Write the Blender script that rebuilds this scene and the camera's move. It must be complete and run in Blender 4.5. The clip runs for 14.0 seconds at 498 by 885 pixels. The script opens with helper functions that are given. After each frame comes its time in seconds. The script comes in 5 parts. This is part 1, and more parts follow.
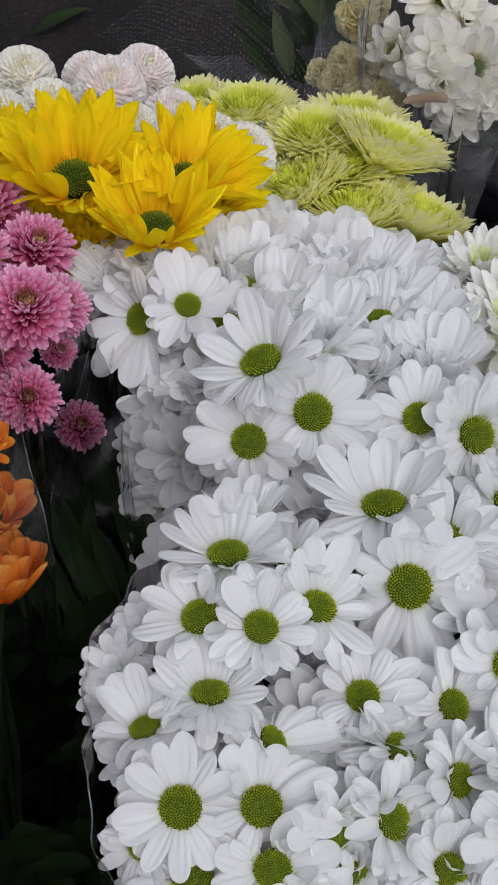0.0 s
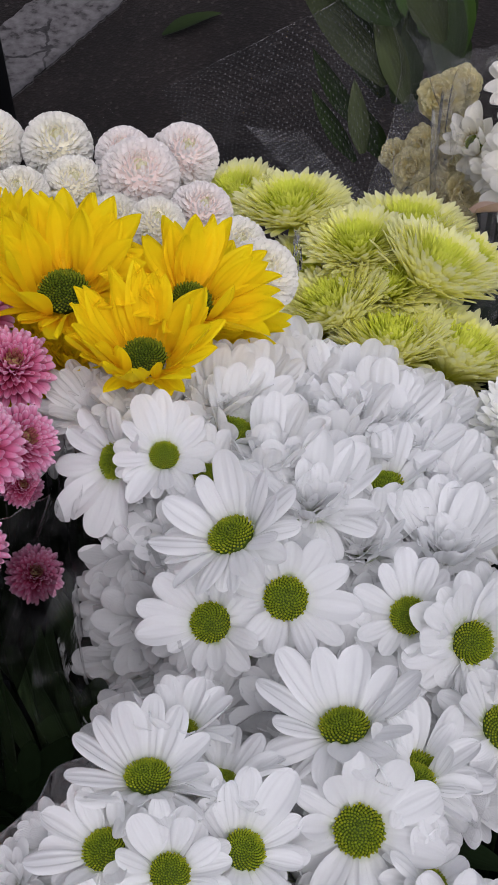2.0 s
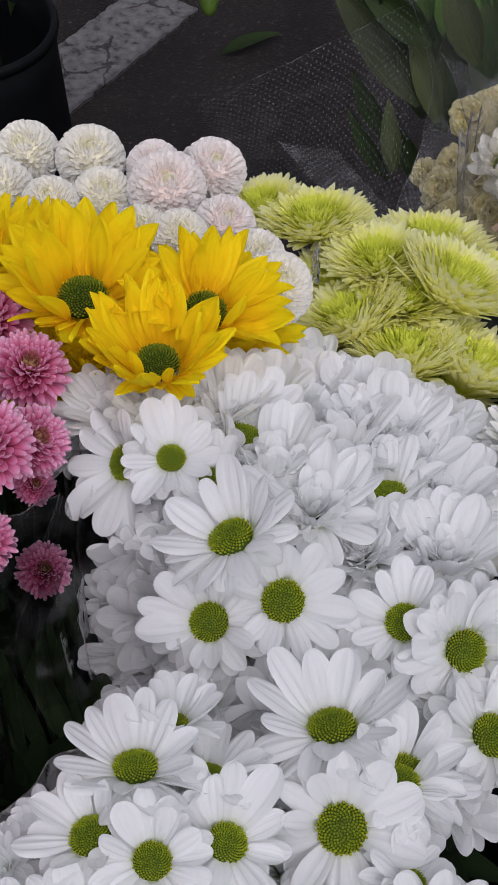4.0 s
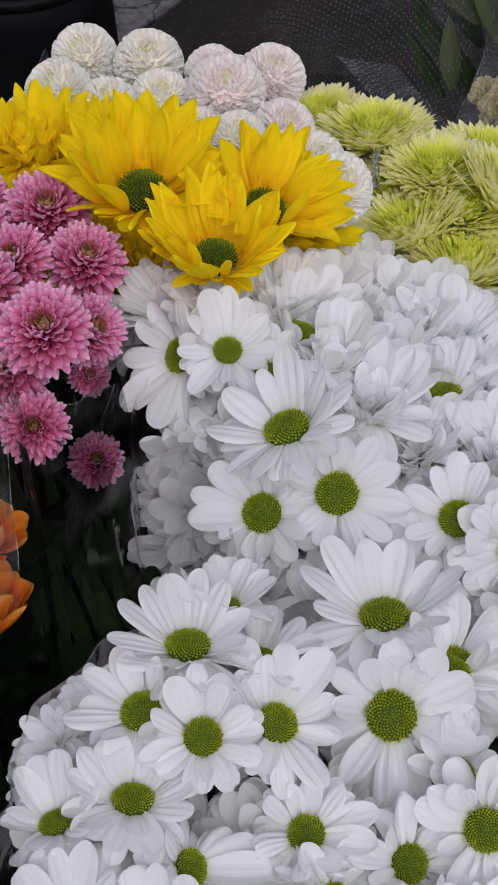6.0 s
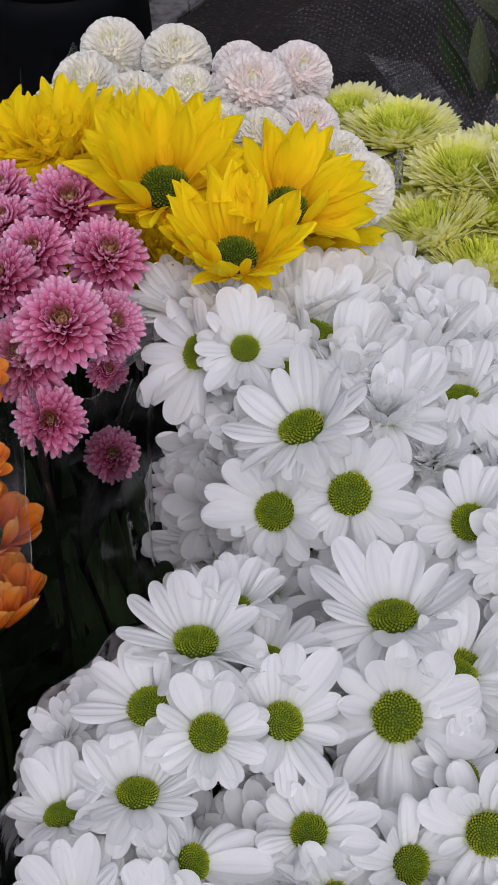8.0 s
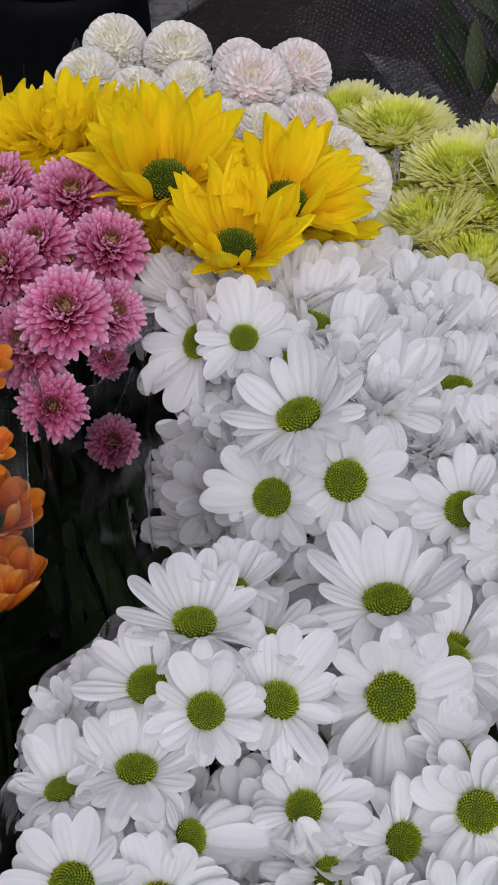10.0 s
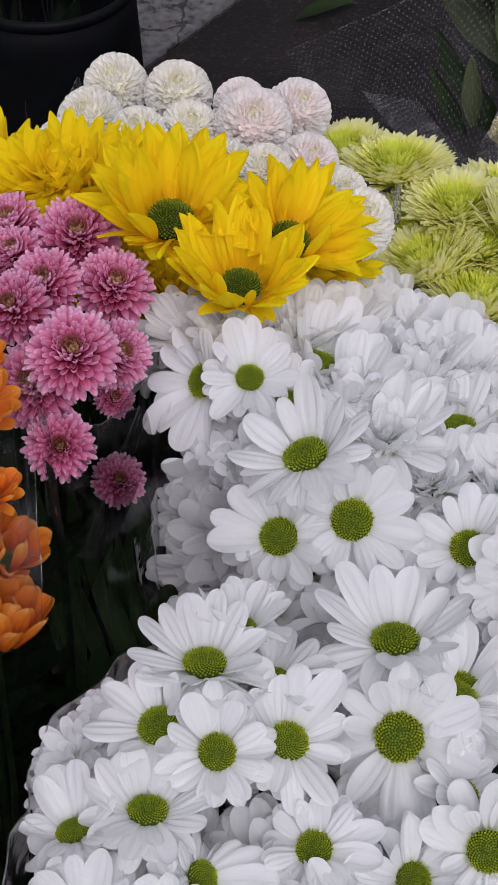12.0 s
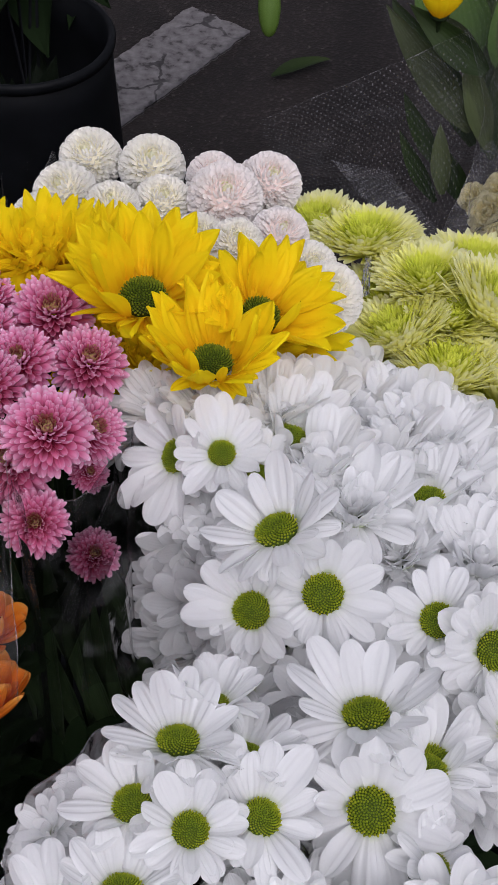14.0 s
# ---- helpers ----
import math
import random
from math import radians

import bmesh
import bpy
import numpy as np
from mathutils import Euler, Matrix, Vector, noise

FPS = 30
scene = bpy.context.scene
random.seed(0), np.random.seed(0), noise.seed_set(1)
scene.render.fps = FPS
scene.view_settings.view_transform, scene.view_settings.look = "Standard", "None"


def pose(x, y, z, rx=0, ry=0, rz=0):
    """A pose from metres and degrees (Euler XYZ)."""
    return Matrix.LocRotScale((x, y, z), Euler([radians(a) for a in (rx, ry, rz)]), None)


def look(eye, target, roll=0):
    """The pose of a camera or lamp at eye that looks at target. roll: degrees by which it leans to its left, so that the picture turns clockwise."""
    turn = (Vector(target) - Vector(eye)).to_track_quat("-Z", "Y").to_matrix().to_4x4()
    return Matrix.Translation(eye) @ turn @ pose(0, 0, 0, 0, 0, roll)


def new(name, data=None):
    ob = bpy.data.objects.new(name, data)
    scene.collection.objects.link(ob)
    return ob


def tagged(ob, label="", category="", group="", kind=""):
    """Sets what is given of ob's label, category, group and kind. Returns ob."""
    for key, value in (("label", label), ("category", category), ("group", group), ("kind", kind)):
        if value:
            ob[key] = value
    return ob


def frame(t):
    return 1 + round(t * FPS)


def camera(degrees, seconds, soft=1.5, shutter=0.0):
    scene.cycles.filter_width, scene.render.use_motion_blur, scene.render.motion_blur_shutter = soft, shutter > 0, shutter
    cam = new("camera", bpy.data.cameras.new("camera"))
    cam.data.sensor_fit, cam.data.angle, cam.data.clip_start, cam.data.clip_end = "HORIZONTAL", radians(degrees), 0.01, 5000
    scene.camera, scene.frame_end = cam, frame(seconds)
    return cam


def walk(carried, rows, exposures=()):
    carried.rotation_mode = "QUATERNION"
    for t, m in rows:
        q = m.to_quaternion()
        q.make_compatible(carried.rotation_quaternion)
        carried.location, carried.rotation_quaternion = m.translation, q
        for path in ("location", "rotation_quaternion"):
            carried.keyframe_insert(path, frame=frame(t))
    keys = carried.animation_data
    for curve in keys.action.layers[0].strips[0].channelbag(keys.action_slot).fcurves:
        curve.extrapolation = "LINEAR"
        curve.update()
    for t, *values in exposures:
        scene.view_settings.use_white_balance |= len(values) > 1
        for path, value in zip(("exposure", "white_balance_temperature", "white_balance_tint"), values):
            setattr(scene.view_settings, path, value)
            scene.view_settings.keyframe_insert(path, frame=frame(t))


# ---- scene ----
cam = camera(19.0, 14.0, soft=0.7)
walk(cam, [
    (0, pose(-0.1070, -0.0753, 1.3617, 42.032, -0.593, -13.831)),
    (0.5, pose(-0.1128, -0.0689, 1.3734, 41.616, -0.961, -15.478)),
    (1, pose(-0.0933, -0.0236, 1.3789, 41.533, 0.454, -12.782)),
    (1.5, pose(-0.0329, 0.0302, 1.3647, 41.202, -0.033, -8.732)),
    (2, pose(-0.0053, 0.0409, 1.3574, 40.874, -0.450, -5.821)),
    (2.5, pose(0.0103, 0.0346, 1.3625, 40.780, -0.274, -3.758)),
    (5, pose(0.0218, 0.0156, 1.3661, 42.103, 0.253, -2.646)),
    (5.5, pose(0.0188, 0.0081, 1.3513, 41.504, 0.085, -2.122)),
    (6, pose(0.0086, -0.0000, 1.3424, 40.195, 0.104, -0.878)),
    (6.5, pose(0.0033, -0.0026, 1.3506, 39.959, -0.008, -0.006)),
    (7, pose(0.0108, 0.0002, 1.3491, 39.930, -0.127, 0.245)),
    (7.5, pose(0.0138, 0.0017, 1.3471, 39.878, 0.066, 0.404)),
    (8, pose(0.0154, 0.0009, 1.3472, 39.817, 0.093, 0.888)),
    (10.5, pose(0.0116, -0.0151, 1.3535, 40.014, -0.503, 1.023)),
    (11, pose(-0.0004, -0.0143, 1.3552, 40.149, -0.596, 0.858)),
    (11.5, pose(0.0018, -0.0126, 1.3608, 40.520, -0.737, 0.705)),
    (12, pose(0.0025, -0.0115, 1.3613, 40.871, -0.813, 0.613)),
    (12.5, pose(-0.0018, -0.0046, 1.3680, 41.195, -1.083, 0.754)),
    (13, pose(0.0061, -0.0024, 1.3876, 41.997, -1.219, 0.737)),
    (13.5, pose(0.0064, -0.0062, 1.3788, 42.276, -1.286, 0.432)),
    (14, pose(0.0077, -0.0076, 1.3809, 42.531, -0.956, -0.196)),
], exposures=[(0.0, -0.60, 6120, 15), (0.5, -0.77, 6120, 18), (1.0, -0.71, 6120, 20), (2.0, -0.57, 6120, 19), (6.0, -0.62, 6120, 19), (8.0, -0.59, 6120, 19), (10.5, -0.65, 6120, 20), (11.5, -0.62, 6120, 20), (13.0, -0.48, 6120, 20), (14.0, -0.48, 6120, 20)])

# ---------------------------------------------------------------- light: a bright overcast day
world = bpy.data.worlds.new("overcast_sky")
scene.world = world
world.use_nodes = True
wn, wl = world.node_tree.nodes, world.node_tree.links
wn.clear()
sky = wn.new("ShaderNodeTexSky")
sky.sky_type = "NISHITA"
sky.sun_disc = False
sky.sun_elevation, sky.sun_rotation = radians(54), radians(170)
sky.dust_density, sky.air_density = 4.0, 1.0
grey = wn.new("ShaderNodeHueSaturation")
grey.inputs["Saturation"].default_value = 0.25
back = wn.new("ShaderNodeBackground")
back.inputs["Strength"].default_value = 0.15
out = wn.new("ShaderNodeOutputWorld")
wl.new(sky.outputs[0], grey.inputs["Color"])
wl.new(grey.outputs[0], back.inputs["Color"])
wl.new(back.outputs[0], out.inputs[0])

sun_data = bpy.data.lights.new("sun", "SUN")
sun_data.energy, sun_data.angle, sun_data.color = 1.25, radians(50), (1.0, 0.98, 0.96)
sun = new("sun", sun_data)
sun.matrix_basis = look((0.25, -1.25, 1.9), (0, 0.1, 0.0))


# ---------------------------------------------------------------- materials
def material(name):
    m = bpy.data.materials.new(name)
    m.use_nodes = True
    n = m.node_tree.nodes
    n.clear()
    return m, n, m.node_tree.links


def ramp(n, l, source, stops):
    r = n.new("ShaderNodeValToRGB")
    e = r.color_ramp.elements
    while len(e) < len(stops):
        e.new(0.5)
    for k, (at, c) in enumerate(stops):
        e[k].position, e[k].color = at, (*c, 1)
    l.new(source, r.inputs["Fac"])
    return r.outputs["Color"]


def petal_material(name, stops, rough=0.5, through_light=0.38, veins=0.16, vary=0.06, shine=0.14):
    """A thin petal: colour runs from base (0) to tip (1), fine lengthwise veins, some light passes through."""
    m, n, l = material(name)
    uv = n.new("ShaderNodeUVMap")
    split = n.new("ShaderNodeSeparateXYZ")
    l.new(uv.outputs[0], split.inputs[0])
    colour = ramp(n, l, split.outputs["Y"], stops)
    # soft blotches and a slightly different tint for every petal
    geo = n.new("ShaderNodeNewGeometry")
    info = n.new("ShaderNodeObjectInfo")
    tex = n.new("ShaderNodeTexCoord")
    blot = n.new("ShaderNodeTexNoise")
    blot.inputs["Scale"].default_value = 90
    l.new(tex.outputs["Object"], blot.inputs["Vector"])
    add = n.new("ShaderNodeMath")
    l.new(info.outputs["Random"], add.inputs[0])
    l.new(geo.outputs["Random Per Island"], add.inputs[1])
    add2 = n.new("ShaderNodeMath")
    l.new(add.outputs[0], add2.inputs[0])
    l.new(blot.outputs["Fac"], add2.inputs[1])
    span = n.new("ShaderNodeMapRange")
    span.inputs["From Max"].default_value = 2.6
    span.inputs["To Min"].default_value, span.inputs["To Max"].default_value = 1 - vary, 1 + vary
    l.new(add2.outputs[0], span.inputs["Value"])
    hue = n.new("ShaderNodeHueSaturation")
    l.new(colour, hue.inputs["Color"])
    l.new(span.outputs[0], hue.inputs["Value"])
    # veins
    wave = n.new("ShaderNodeTexWave")
    wave.inputs["Scale"].default_value = 2.2
    wave.inputs["Distortion"].default_value = 1.5
    wave.inputs["Detail"].default_value = 1.0
    stretch = n.new("ShaderNodeMapping")
    stretch.inputs["Scale"].default_value = (1.0, 0.12, 1.0)
    l.new(uv.outputs[0], stretch.inputs["Vector"])
    l.new(stretch.outputs[0], wave.inputs["Vector"])
    bump = n.new("ShaderNodeBump")
    bump.inputs["Strength"].default_value = veins
    bump.inputs["Distance"].default_value = 0.0006
    l.new(wave.outputs["Fac"], bump.inputs["Height"])
    p = n.new("ShaderNodeBsdfPrincipled")
    p.inputs["Roughness"].default_value = rough
    p.inputs["Specular IOR Level"].default_value = shine
    l.new(hue.outputs[0], p.inputs["Base Color"])
    l.new(bump.outputs[0], p.inputs["Normal"])
    t = n.new("ShaderNodeBsdfTranslucent")
    l.new(hue.outputs[0], t.inputs["Color"])
    mix = n.new("ShaderNodeMixShader")
    mix.inputs[0].default_value = through_light
    o = n.new("ShaderNodeOutputMaterial")
    l.new(p.outputs[0], mix.inputs[1])
    l.new(t.outputs[0], mix.inputs[2])
    l.new(mix.outputs[0], o.inputs[0])
    return m


def solid_material(name, a, b, scale, rough=0.6, bump=0.3, distance=0.002, metal=0.0, detail=6.0, shine=0.4):
    """Two tones mixed by noise at object scale, with relief."""
    m, n, l = material(name)
    tex = n.new("ShaderNodeTexCoord")
    no = n.new("ShaderNodeTexNoise")
    no.inputs["Scale"].default_value, no.inputs["Detail"].default_value = scale, detail
    l.new(tex.outputs["Object"], no.inputs["Vector"])
    colour = ramp(n, l, no.outputs["Fac"], [(0.3, a), (0.7, b)])
    bu = n.new("ShaderNodeBump")
    bu.inputs["Strength"].default_value, bu.inputs["Distance"].default_value = bump, distance
    l.new(no.outputs["Fac"], bu.inputs["Height"])
    p = n.new("ShaderNodeBsdfPrincipled")
    p.inputs["Specular IOR Level"].default_value = shine
    p.inputs["Roughness"].default_value, p.inputs["Metallic"].default_value = rough, metal
    l.new(colour, p.inputs["Base Color"])
    l.new(bu.outputs[0], p.inputs["Normal"])
    o = n.new("ShaderNodeOutputMaterial")
    l.new(p.outputs[0], o.inputs[0])
    return m


def film_material(name, gloss, haze, dots=0.0, clarity=0.95, veil=0.0, ink=0.11):
    """Clear wrapping film: mostly see-through, with sheen, faint haze and, on some, printed white dots."""
    m, n, l = material(name)
    clear = n.new("ShaderNodeBsdfTransparent")
    clear.inputs["Color"].default_value = (clarity, clarity, clarity, 1)
    shine = n.new("ShaderNodeBsdfGlossy")
    shine.inputs["Roughness"].default_value = 0.16
    milk = n.new("ShaderNodeBsdfDiffuse")
    milk.inputs["Color"].default_value = (0.8, 0.8, 0.82, 1)
    tex = n.new("ShaderNodeTexCoord")
    no = n.new("ShaderNodeTexNoise")
    no.inputs["Scale"].default_value, no.inputs["Detail"].default_value = 38, 4
    no.inputs["Distortion"].default_value = 1.2
    l.new(tex.outputs["Object"], no.inputs["Vector"])
    bu = n.new("ShaderNodeBump")
    bu.inputs["Strength"].default_value, bu.inputs["Distance"].default_value = 0.25, 0.006
    l.new(no.outputs["Fac"], bu.inputs["Height"])
    l.new(bu.outputs[0], shine.inputs["Normal"])
    fres = n.new("ShaderNodeFresnel")
    fres.inputs["IOR"].default_value = 1.0 + gloss
    l.new(bu.outputs[0], fres.inputs["Normal"])
    a = n.new("ShaderNodeMixShader")
    l.new(fres.outputs[0], a.inputs[0])
    l.new(clear.outputs[0], a.inputs[1])
    l.new(shine.outputs[0], a.inputs[2])
    b = n.new("ShaderNodeMixShader")
    l.new(a.outputs[0], b.inputs[1])
    l.new(milk.outputs[0], b.inputs[2])
    streak = n.new("ShaderNodeMapRange")
    streak.inputs["From Min"].default_value, streak.inputs["From Max"].default_value = 0.5, 0.78
    streak.inputs["To Min"].default_value, streak.inputs["To Max"].default_value = max(veil, haze * haze), veil + haze * 2.0
    l.new(no.outputs["Fac"], streak.inputs["Value"])
    amount = streak.outputs[0]
    if dots:
        uv = n.new("ShaderNodeUVMap")
        vor = n.new("ShaderNodeTexVoronoi")
        vor.inputs["Randomness"].default_value = 0.0
        vor.inputs["Scale"].default_value = dots
        turn = n.new("ShaderNodeMapping")
        turn.inputs["Rotation"].default_value = (0, 0, 0.6)
        l.new(uv.outputs[0], turn.inputs["Vector"])
        l.new(turn.outputs[0], vor.inputs["Vector"])
        less = n.new("ShaderNodeMapRange")
        less.inputs["From Min"].default_value, less.inputs["From Max"].default_value = 0.10, 0.20
        less.inputs["To Min"].default_value, less.inputs["To Max"].default_value = ink, 0.0
        l.new(vor.outputs["Distance"], less.inputs["Value"])
        s = n.new("ShaderNodeMath")
        l.new(amount, s.inputs[0])
        l.new(less.outputs[0], s.inputs[1])
        amount = s.outputs[0]
    l.new(amount, b.inputs[0])
    o = n.new("ShaderNodeOutputMaterial")
    l.new(b.outputs[0], o.inputs[0])
    return m


WHITE = petal_material("white_petal", [(0.0, (0.58, 0.66, 0.36)), (0.13, (0.88, 0.89, 0.85)), (0.3, (0.924, 0.930, 0.924)), (1.0, (0.932, 0.937, 0.932))], veins=0.24, through_light=0.44)
# The orange base stop paints in the amber shade where yellow petals overlap.
YELLOW = petal_material("yellow_petal", [(0.0, (0.92, 0.55, 0.001)), (0.3, (0.99, 0.77, 0.001)), (1.0, (0.99, 0.81, 0.001))], vary=0.06, through_light=0.40, veins=0.2, shine=0.1)
ORANGE = petal_material("orange_petal", [(0.0, (0.55, 0.08, 0.004)), (0.45, (0.82, 0.20, 0.010)), (0.85, (0.90, 0.33, 0.03)), (1.0, (0.93, 0.46, 0.10))], vary=0.15, veins=0.3)
PINK = petal_material("pink_petal", [(0.0, (0.30, 0.015, 0.03)), (0.4, (0.56, 0.07, 0.16)), (0.7, (0.80, 0.25, 0.45)), (0.9, (0.90, 0.48, 0.68)), (1.0, (0.97, 0.78, 0.89))], vary=0.12, veins=0.2, through_light=0.3)
GREEN = petal_material("green_petal", [(0.0, (0.82, 0.86, 0.10)), (0.35, (0.95, 0.95, 0.27)), (0.65, (0.985, 0.975, 0.43)), (1.0, (0.99, 0.985, 0.66))], vary=0.04, veins=0.1, through_light=0.55)
GREEN_MIDDLE = petal_material("green_middle_petal", [(0.0, (0.70, 0.77, 0.03)), (0.6, (0.88, 0.90, 0.14)), (1.0, (0.965, 0.96, 0.42))], vary=0.06, veins=0.1, through_light=0.5)
GREEN_HEART = petal_material("green_heart", [(0.0, (0.50, 0.60, 0.01)), (0.6, (0.70, 0.77, 0.03)), (1.0, (0.86, 0.89, 0.17))], vary=0.06, veins=0.1, through_light=0.45)
POMPOM = petal_material("pompom_petal", [(0.0, (0.93, 0.88, 0.66)), (0.4, (0.97, 0.95, 0.87)), (1.0, (0.98, 0.97, 0.93))], vary=0.03, through_light=0.15, veins=0.05)
POMPOM_CROWN = petal_material("pompom_crown", [(0.0, (0.88, 0.86, 0.45)), (1.0, (0.94, 0.93, 0.78))], through_light=0.45)
POMPOM_PINK = petal_material("blush_pompom_petal", [(0.0, (0.93, 0.78, 0.72)), (0.4, (0.96, 0.91, 0.875)), (1.0, (0.975, 0.95, 0.93))], vary=0.03, through_light=0.15, veins=0.05)
CREAM = petal_material("cream_petal", [(0.0, (0.80, 0.84, 0.50)), (0.3, (0.91, 0.92, 0.80)), (1.0, (0.925, 0.925, 0.905))], through_light=0.35)
CREAM_HEART = petal_material("cream_heart", [(0.0, (0.70, 0.78, 0.30)), (1.0, (0.84, 0.87, 0.58))], through_light=0.45)
FADED = petal_material("faded_cream_petal", [(0.0, (0.82, 0.72, 0.30)), (0.6, (0.90, 0.82, 0.44)), (1.0, (0.93, 0.88, 0.58))], vary=0.10, through_light=0.5)
AGED = petal_material("aged_white_petal", [(0.0, (0.50, 0.42, 0.18)), (0.2, (0.88, 0.86, 0.76)), (1.0, (0.92, 0.905, 0.85))], vary=0.10, veins=0.12, through_light=0.5)
BROWNED = petal_material("browned_petal", [(0.0, (0.50, 0.34, 0.25)), (1.0, (0.70, 0.53, 0.43))])
# Both eyes: the 0 stop is the painted shade in gaps between florets.
DISC = petal_material("disc_floret", [(0.0, (0.05, 0.08, 0.008)), (0.3, (0.15, 0.21, 0.009)), (0.6, (0.25, 0.31, 0.012)), (1.0, (0.55, 0.52, 0.03))], rough=0.6, through_light=0.05, vary=0.2)
DISC_DARK = petal_material("dark_disc_floret", [(0.0, (0.02, 0.035, 0.004)), (0.4, (0.09, 0.14, 0.008)), (1.0, (0.32, 0.36, 0.02))], rough=0.6, through_light=0.05, vary=0.25)
PINK_HEART = petal_material("pink_heart", [(0.0, (0.26, 0.05, 0.04)), (0.5, (0.46, 0.13, 0.11)), (0.8, (0.58, 0.22, 0.22)), (1.0, (0.56, 0.46, 0.16))], vary=0.2)
# Stem and leaf greens are near black: the shade between bunches is in them.
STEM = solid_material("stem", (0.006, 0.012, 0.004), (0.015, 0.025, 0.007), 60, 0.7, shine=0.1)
SHADED_LEAF = petal_material("leaf", [(0.0, (0.006, 0.013, 0.004)), (1.0, (0.009, 0.017, 0.006))], rough=0.8, through_light=0.05, veins=0.14, vary=0.3, shine=0.05)
# Lily leaf green darkened: the shade on the rear leaves is in this colour.
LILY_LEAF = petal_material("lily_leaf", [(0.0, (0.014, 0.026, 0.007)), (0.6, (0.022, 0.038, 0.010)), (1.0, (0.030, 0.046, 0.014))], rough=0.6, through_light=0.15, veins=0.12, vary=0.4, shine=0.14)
BRIGHT_LEAF = petal_material("bright_leaf", [(0.0, (0.05, 0.10, 0.02)), (1.0, (0.09, 0.16, 0.035))], rough=0.45, through_light=0.2, veins=0.3, vary=0.3)
# Lit copy of the lily leaf green, for the leaves standing in front.
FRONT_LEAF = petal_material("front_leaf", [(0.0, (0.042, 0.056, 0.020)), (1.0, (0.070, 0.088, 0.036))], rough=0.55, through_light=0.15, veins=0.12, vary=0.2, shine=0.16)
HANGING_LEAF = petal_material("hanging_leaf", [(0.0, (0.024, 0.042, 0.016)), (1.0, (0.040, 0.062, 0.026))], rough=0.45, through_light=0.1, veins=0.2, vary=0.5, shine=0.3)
BUD = solid_material("bud", (0.06, 0.115, 0.016), (0.10, 0.17, 0.028), 80, 0.5, shine=0.2)
BLACK = solid_material("black_plastic", (0.003, 0.0035, 0.004), (0.006, 0.0065, 0.008), 25, 0.5, 0.15, shine=0.09)
FILM = film_material("clear_film", 0.03, 0.007)
FILM_HAZY = film_material("hazy_film", 0.04, 0.10, clarity=0.92, veil=0.06)
FILM_DOTS = film_material("dotted_film", 0.04, 0.008, dots=72.0, veil=0.003, ink=0.11, clarity=0.90)
FILM_FLAP = film_material("creased_film", 0.12, 0.022, veil=0.002)
# Film tinted grey to stand in for shade under the overhanging blooms.
FILM_SHADE = film_material("shade_film", 0.05, 0.03, clarity=0.76)
FILM_DOTS_MILKY = film_material("milky_dotted_film", 0.04, 0.05, dots=72.0, veil=0.022, ink=0.20, clarity=0.88)
FILM_RIM = film_material("crinkled_film", 0.30, 0.025, clarity=0.93, veil=0.002)
FILM_VEIL = film_material("grey_film", 0.04, 0.012, clarity=0.62, veil=0.005)
# Passes about half, to darken the small pink bloom behind it.
FILM_HALF_CLEAR = film_material("half_clear_film", 0.04, 0.010, clarity=0.52)
FILM_EDGE = film_material("film_edge", 0.2, 0.14)
WOOD = solid_material("stained_wood", (0.10, 0.035, 0.02), (0.22, 0.09, 0.05), 30, 0.7, 0.4)


def asphalt_material():
    m, n, l = material("asphalt")
    tex = n.new("ShaderNodeTexCoord")
    stone = n.new("ShaderNodeTexVoronoi")
    stone.inputs["Scale"].default_value = 230
    l.new(tex.outputs["Object"], stone.inputs["Vector"])
    big = n.new("ShaderNodeTexNoise")
    big.inputs["Scale"].default_value, big.inputs["Detail"].default_value = 7, 8
    l.new(tex.outputs["Object"], big.inputs["Vector"])
    c1 = ramp(n, l, stone.outputs["Color"], [(0.0, (0.012, 0.0098, 0.009)), (0.7, (0.017, 0.0138, 0.0128)), (0.9, (0.034, 0.029, 0.027)), (1.0, (0.075, 0.066, 0.060))])
    c2 = ramp(n, l, big.outputs["Fac"], [(0.35, (0.6, 0.58, 0.58)), (0.65, (1.1, 1.06, 1.05))])
    mul = n.new("ShaderNodeMix")
    mul.data_type, mul.blend_type = "RGBA", "MULTIPLY"
    mul.inputs["Factor"].default_value = 1.0
    l.new(c1, mul.inputs["A"])
    l.new(c2, mul.inputs["B"])
    bu = n.new("ShaderNodeBump")
    bu.inputs["Strength"].default_value, bu.inputs["Distance"].default_value = 0.6, 0.002
    l.new(stone.outputs["Distance"], bu.inputs["Height"])
    p = n.new("ShaderNodeBsdfPrincipled")
    p.inputs["Roughness"].default_value = 0.85
    p.inputs["Specular IOR Level"].default_value = 0.25
    l.new(mul.outputs["Result"], p.inputs["Base Color"])
    l.new(bu.outputs[0], p.inputs["Normal"])
    o = n.new("ShaderNodeOutputMaterial")
    l.new(p.outputs[0], o.inputs[0])
    return m


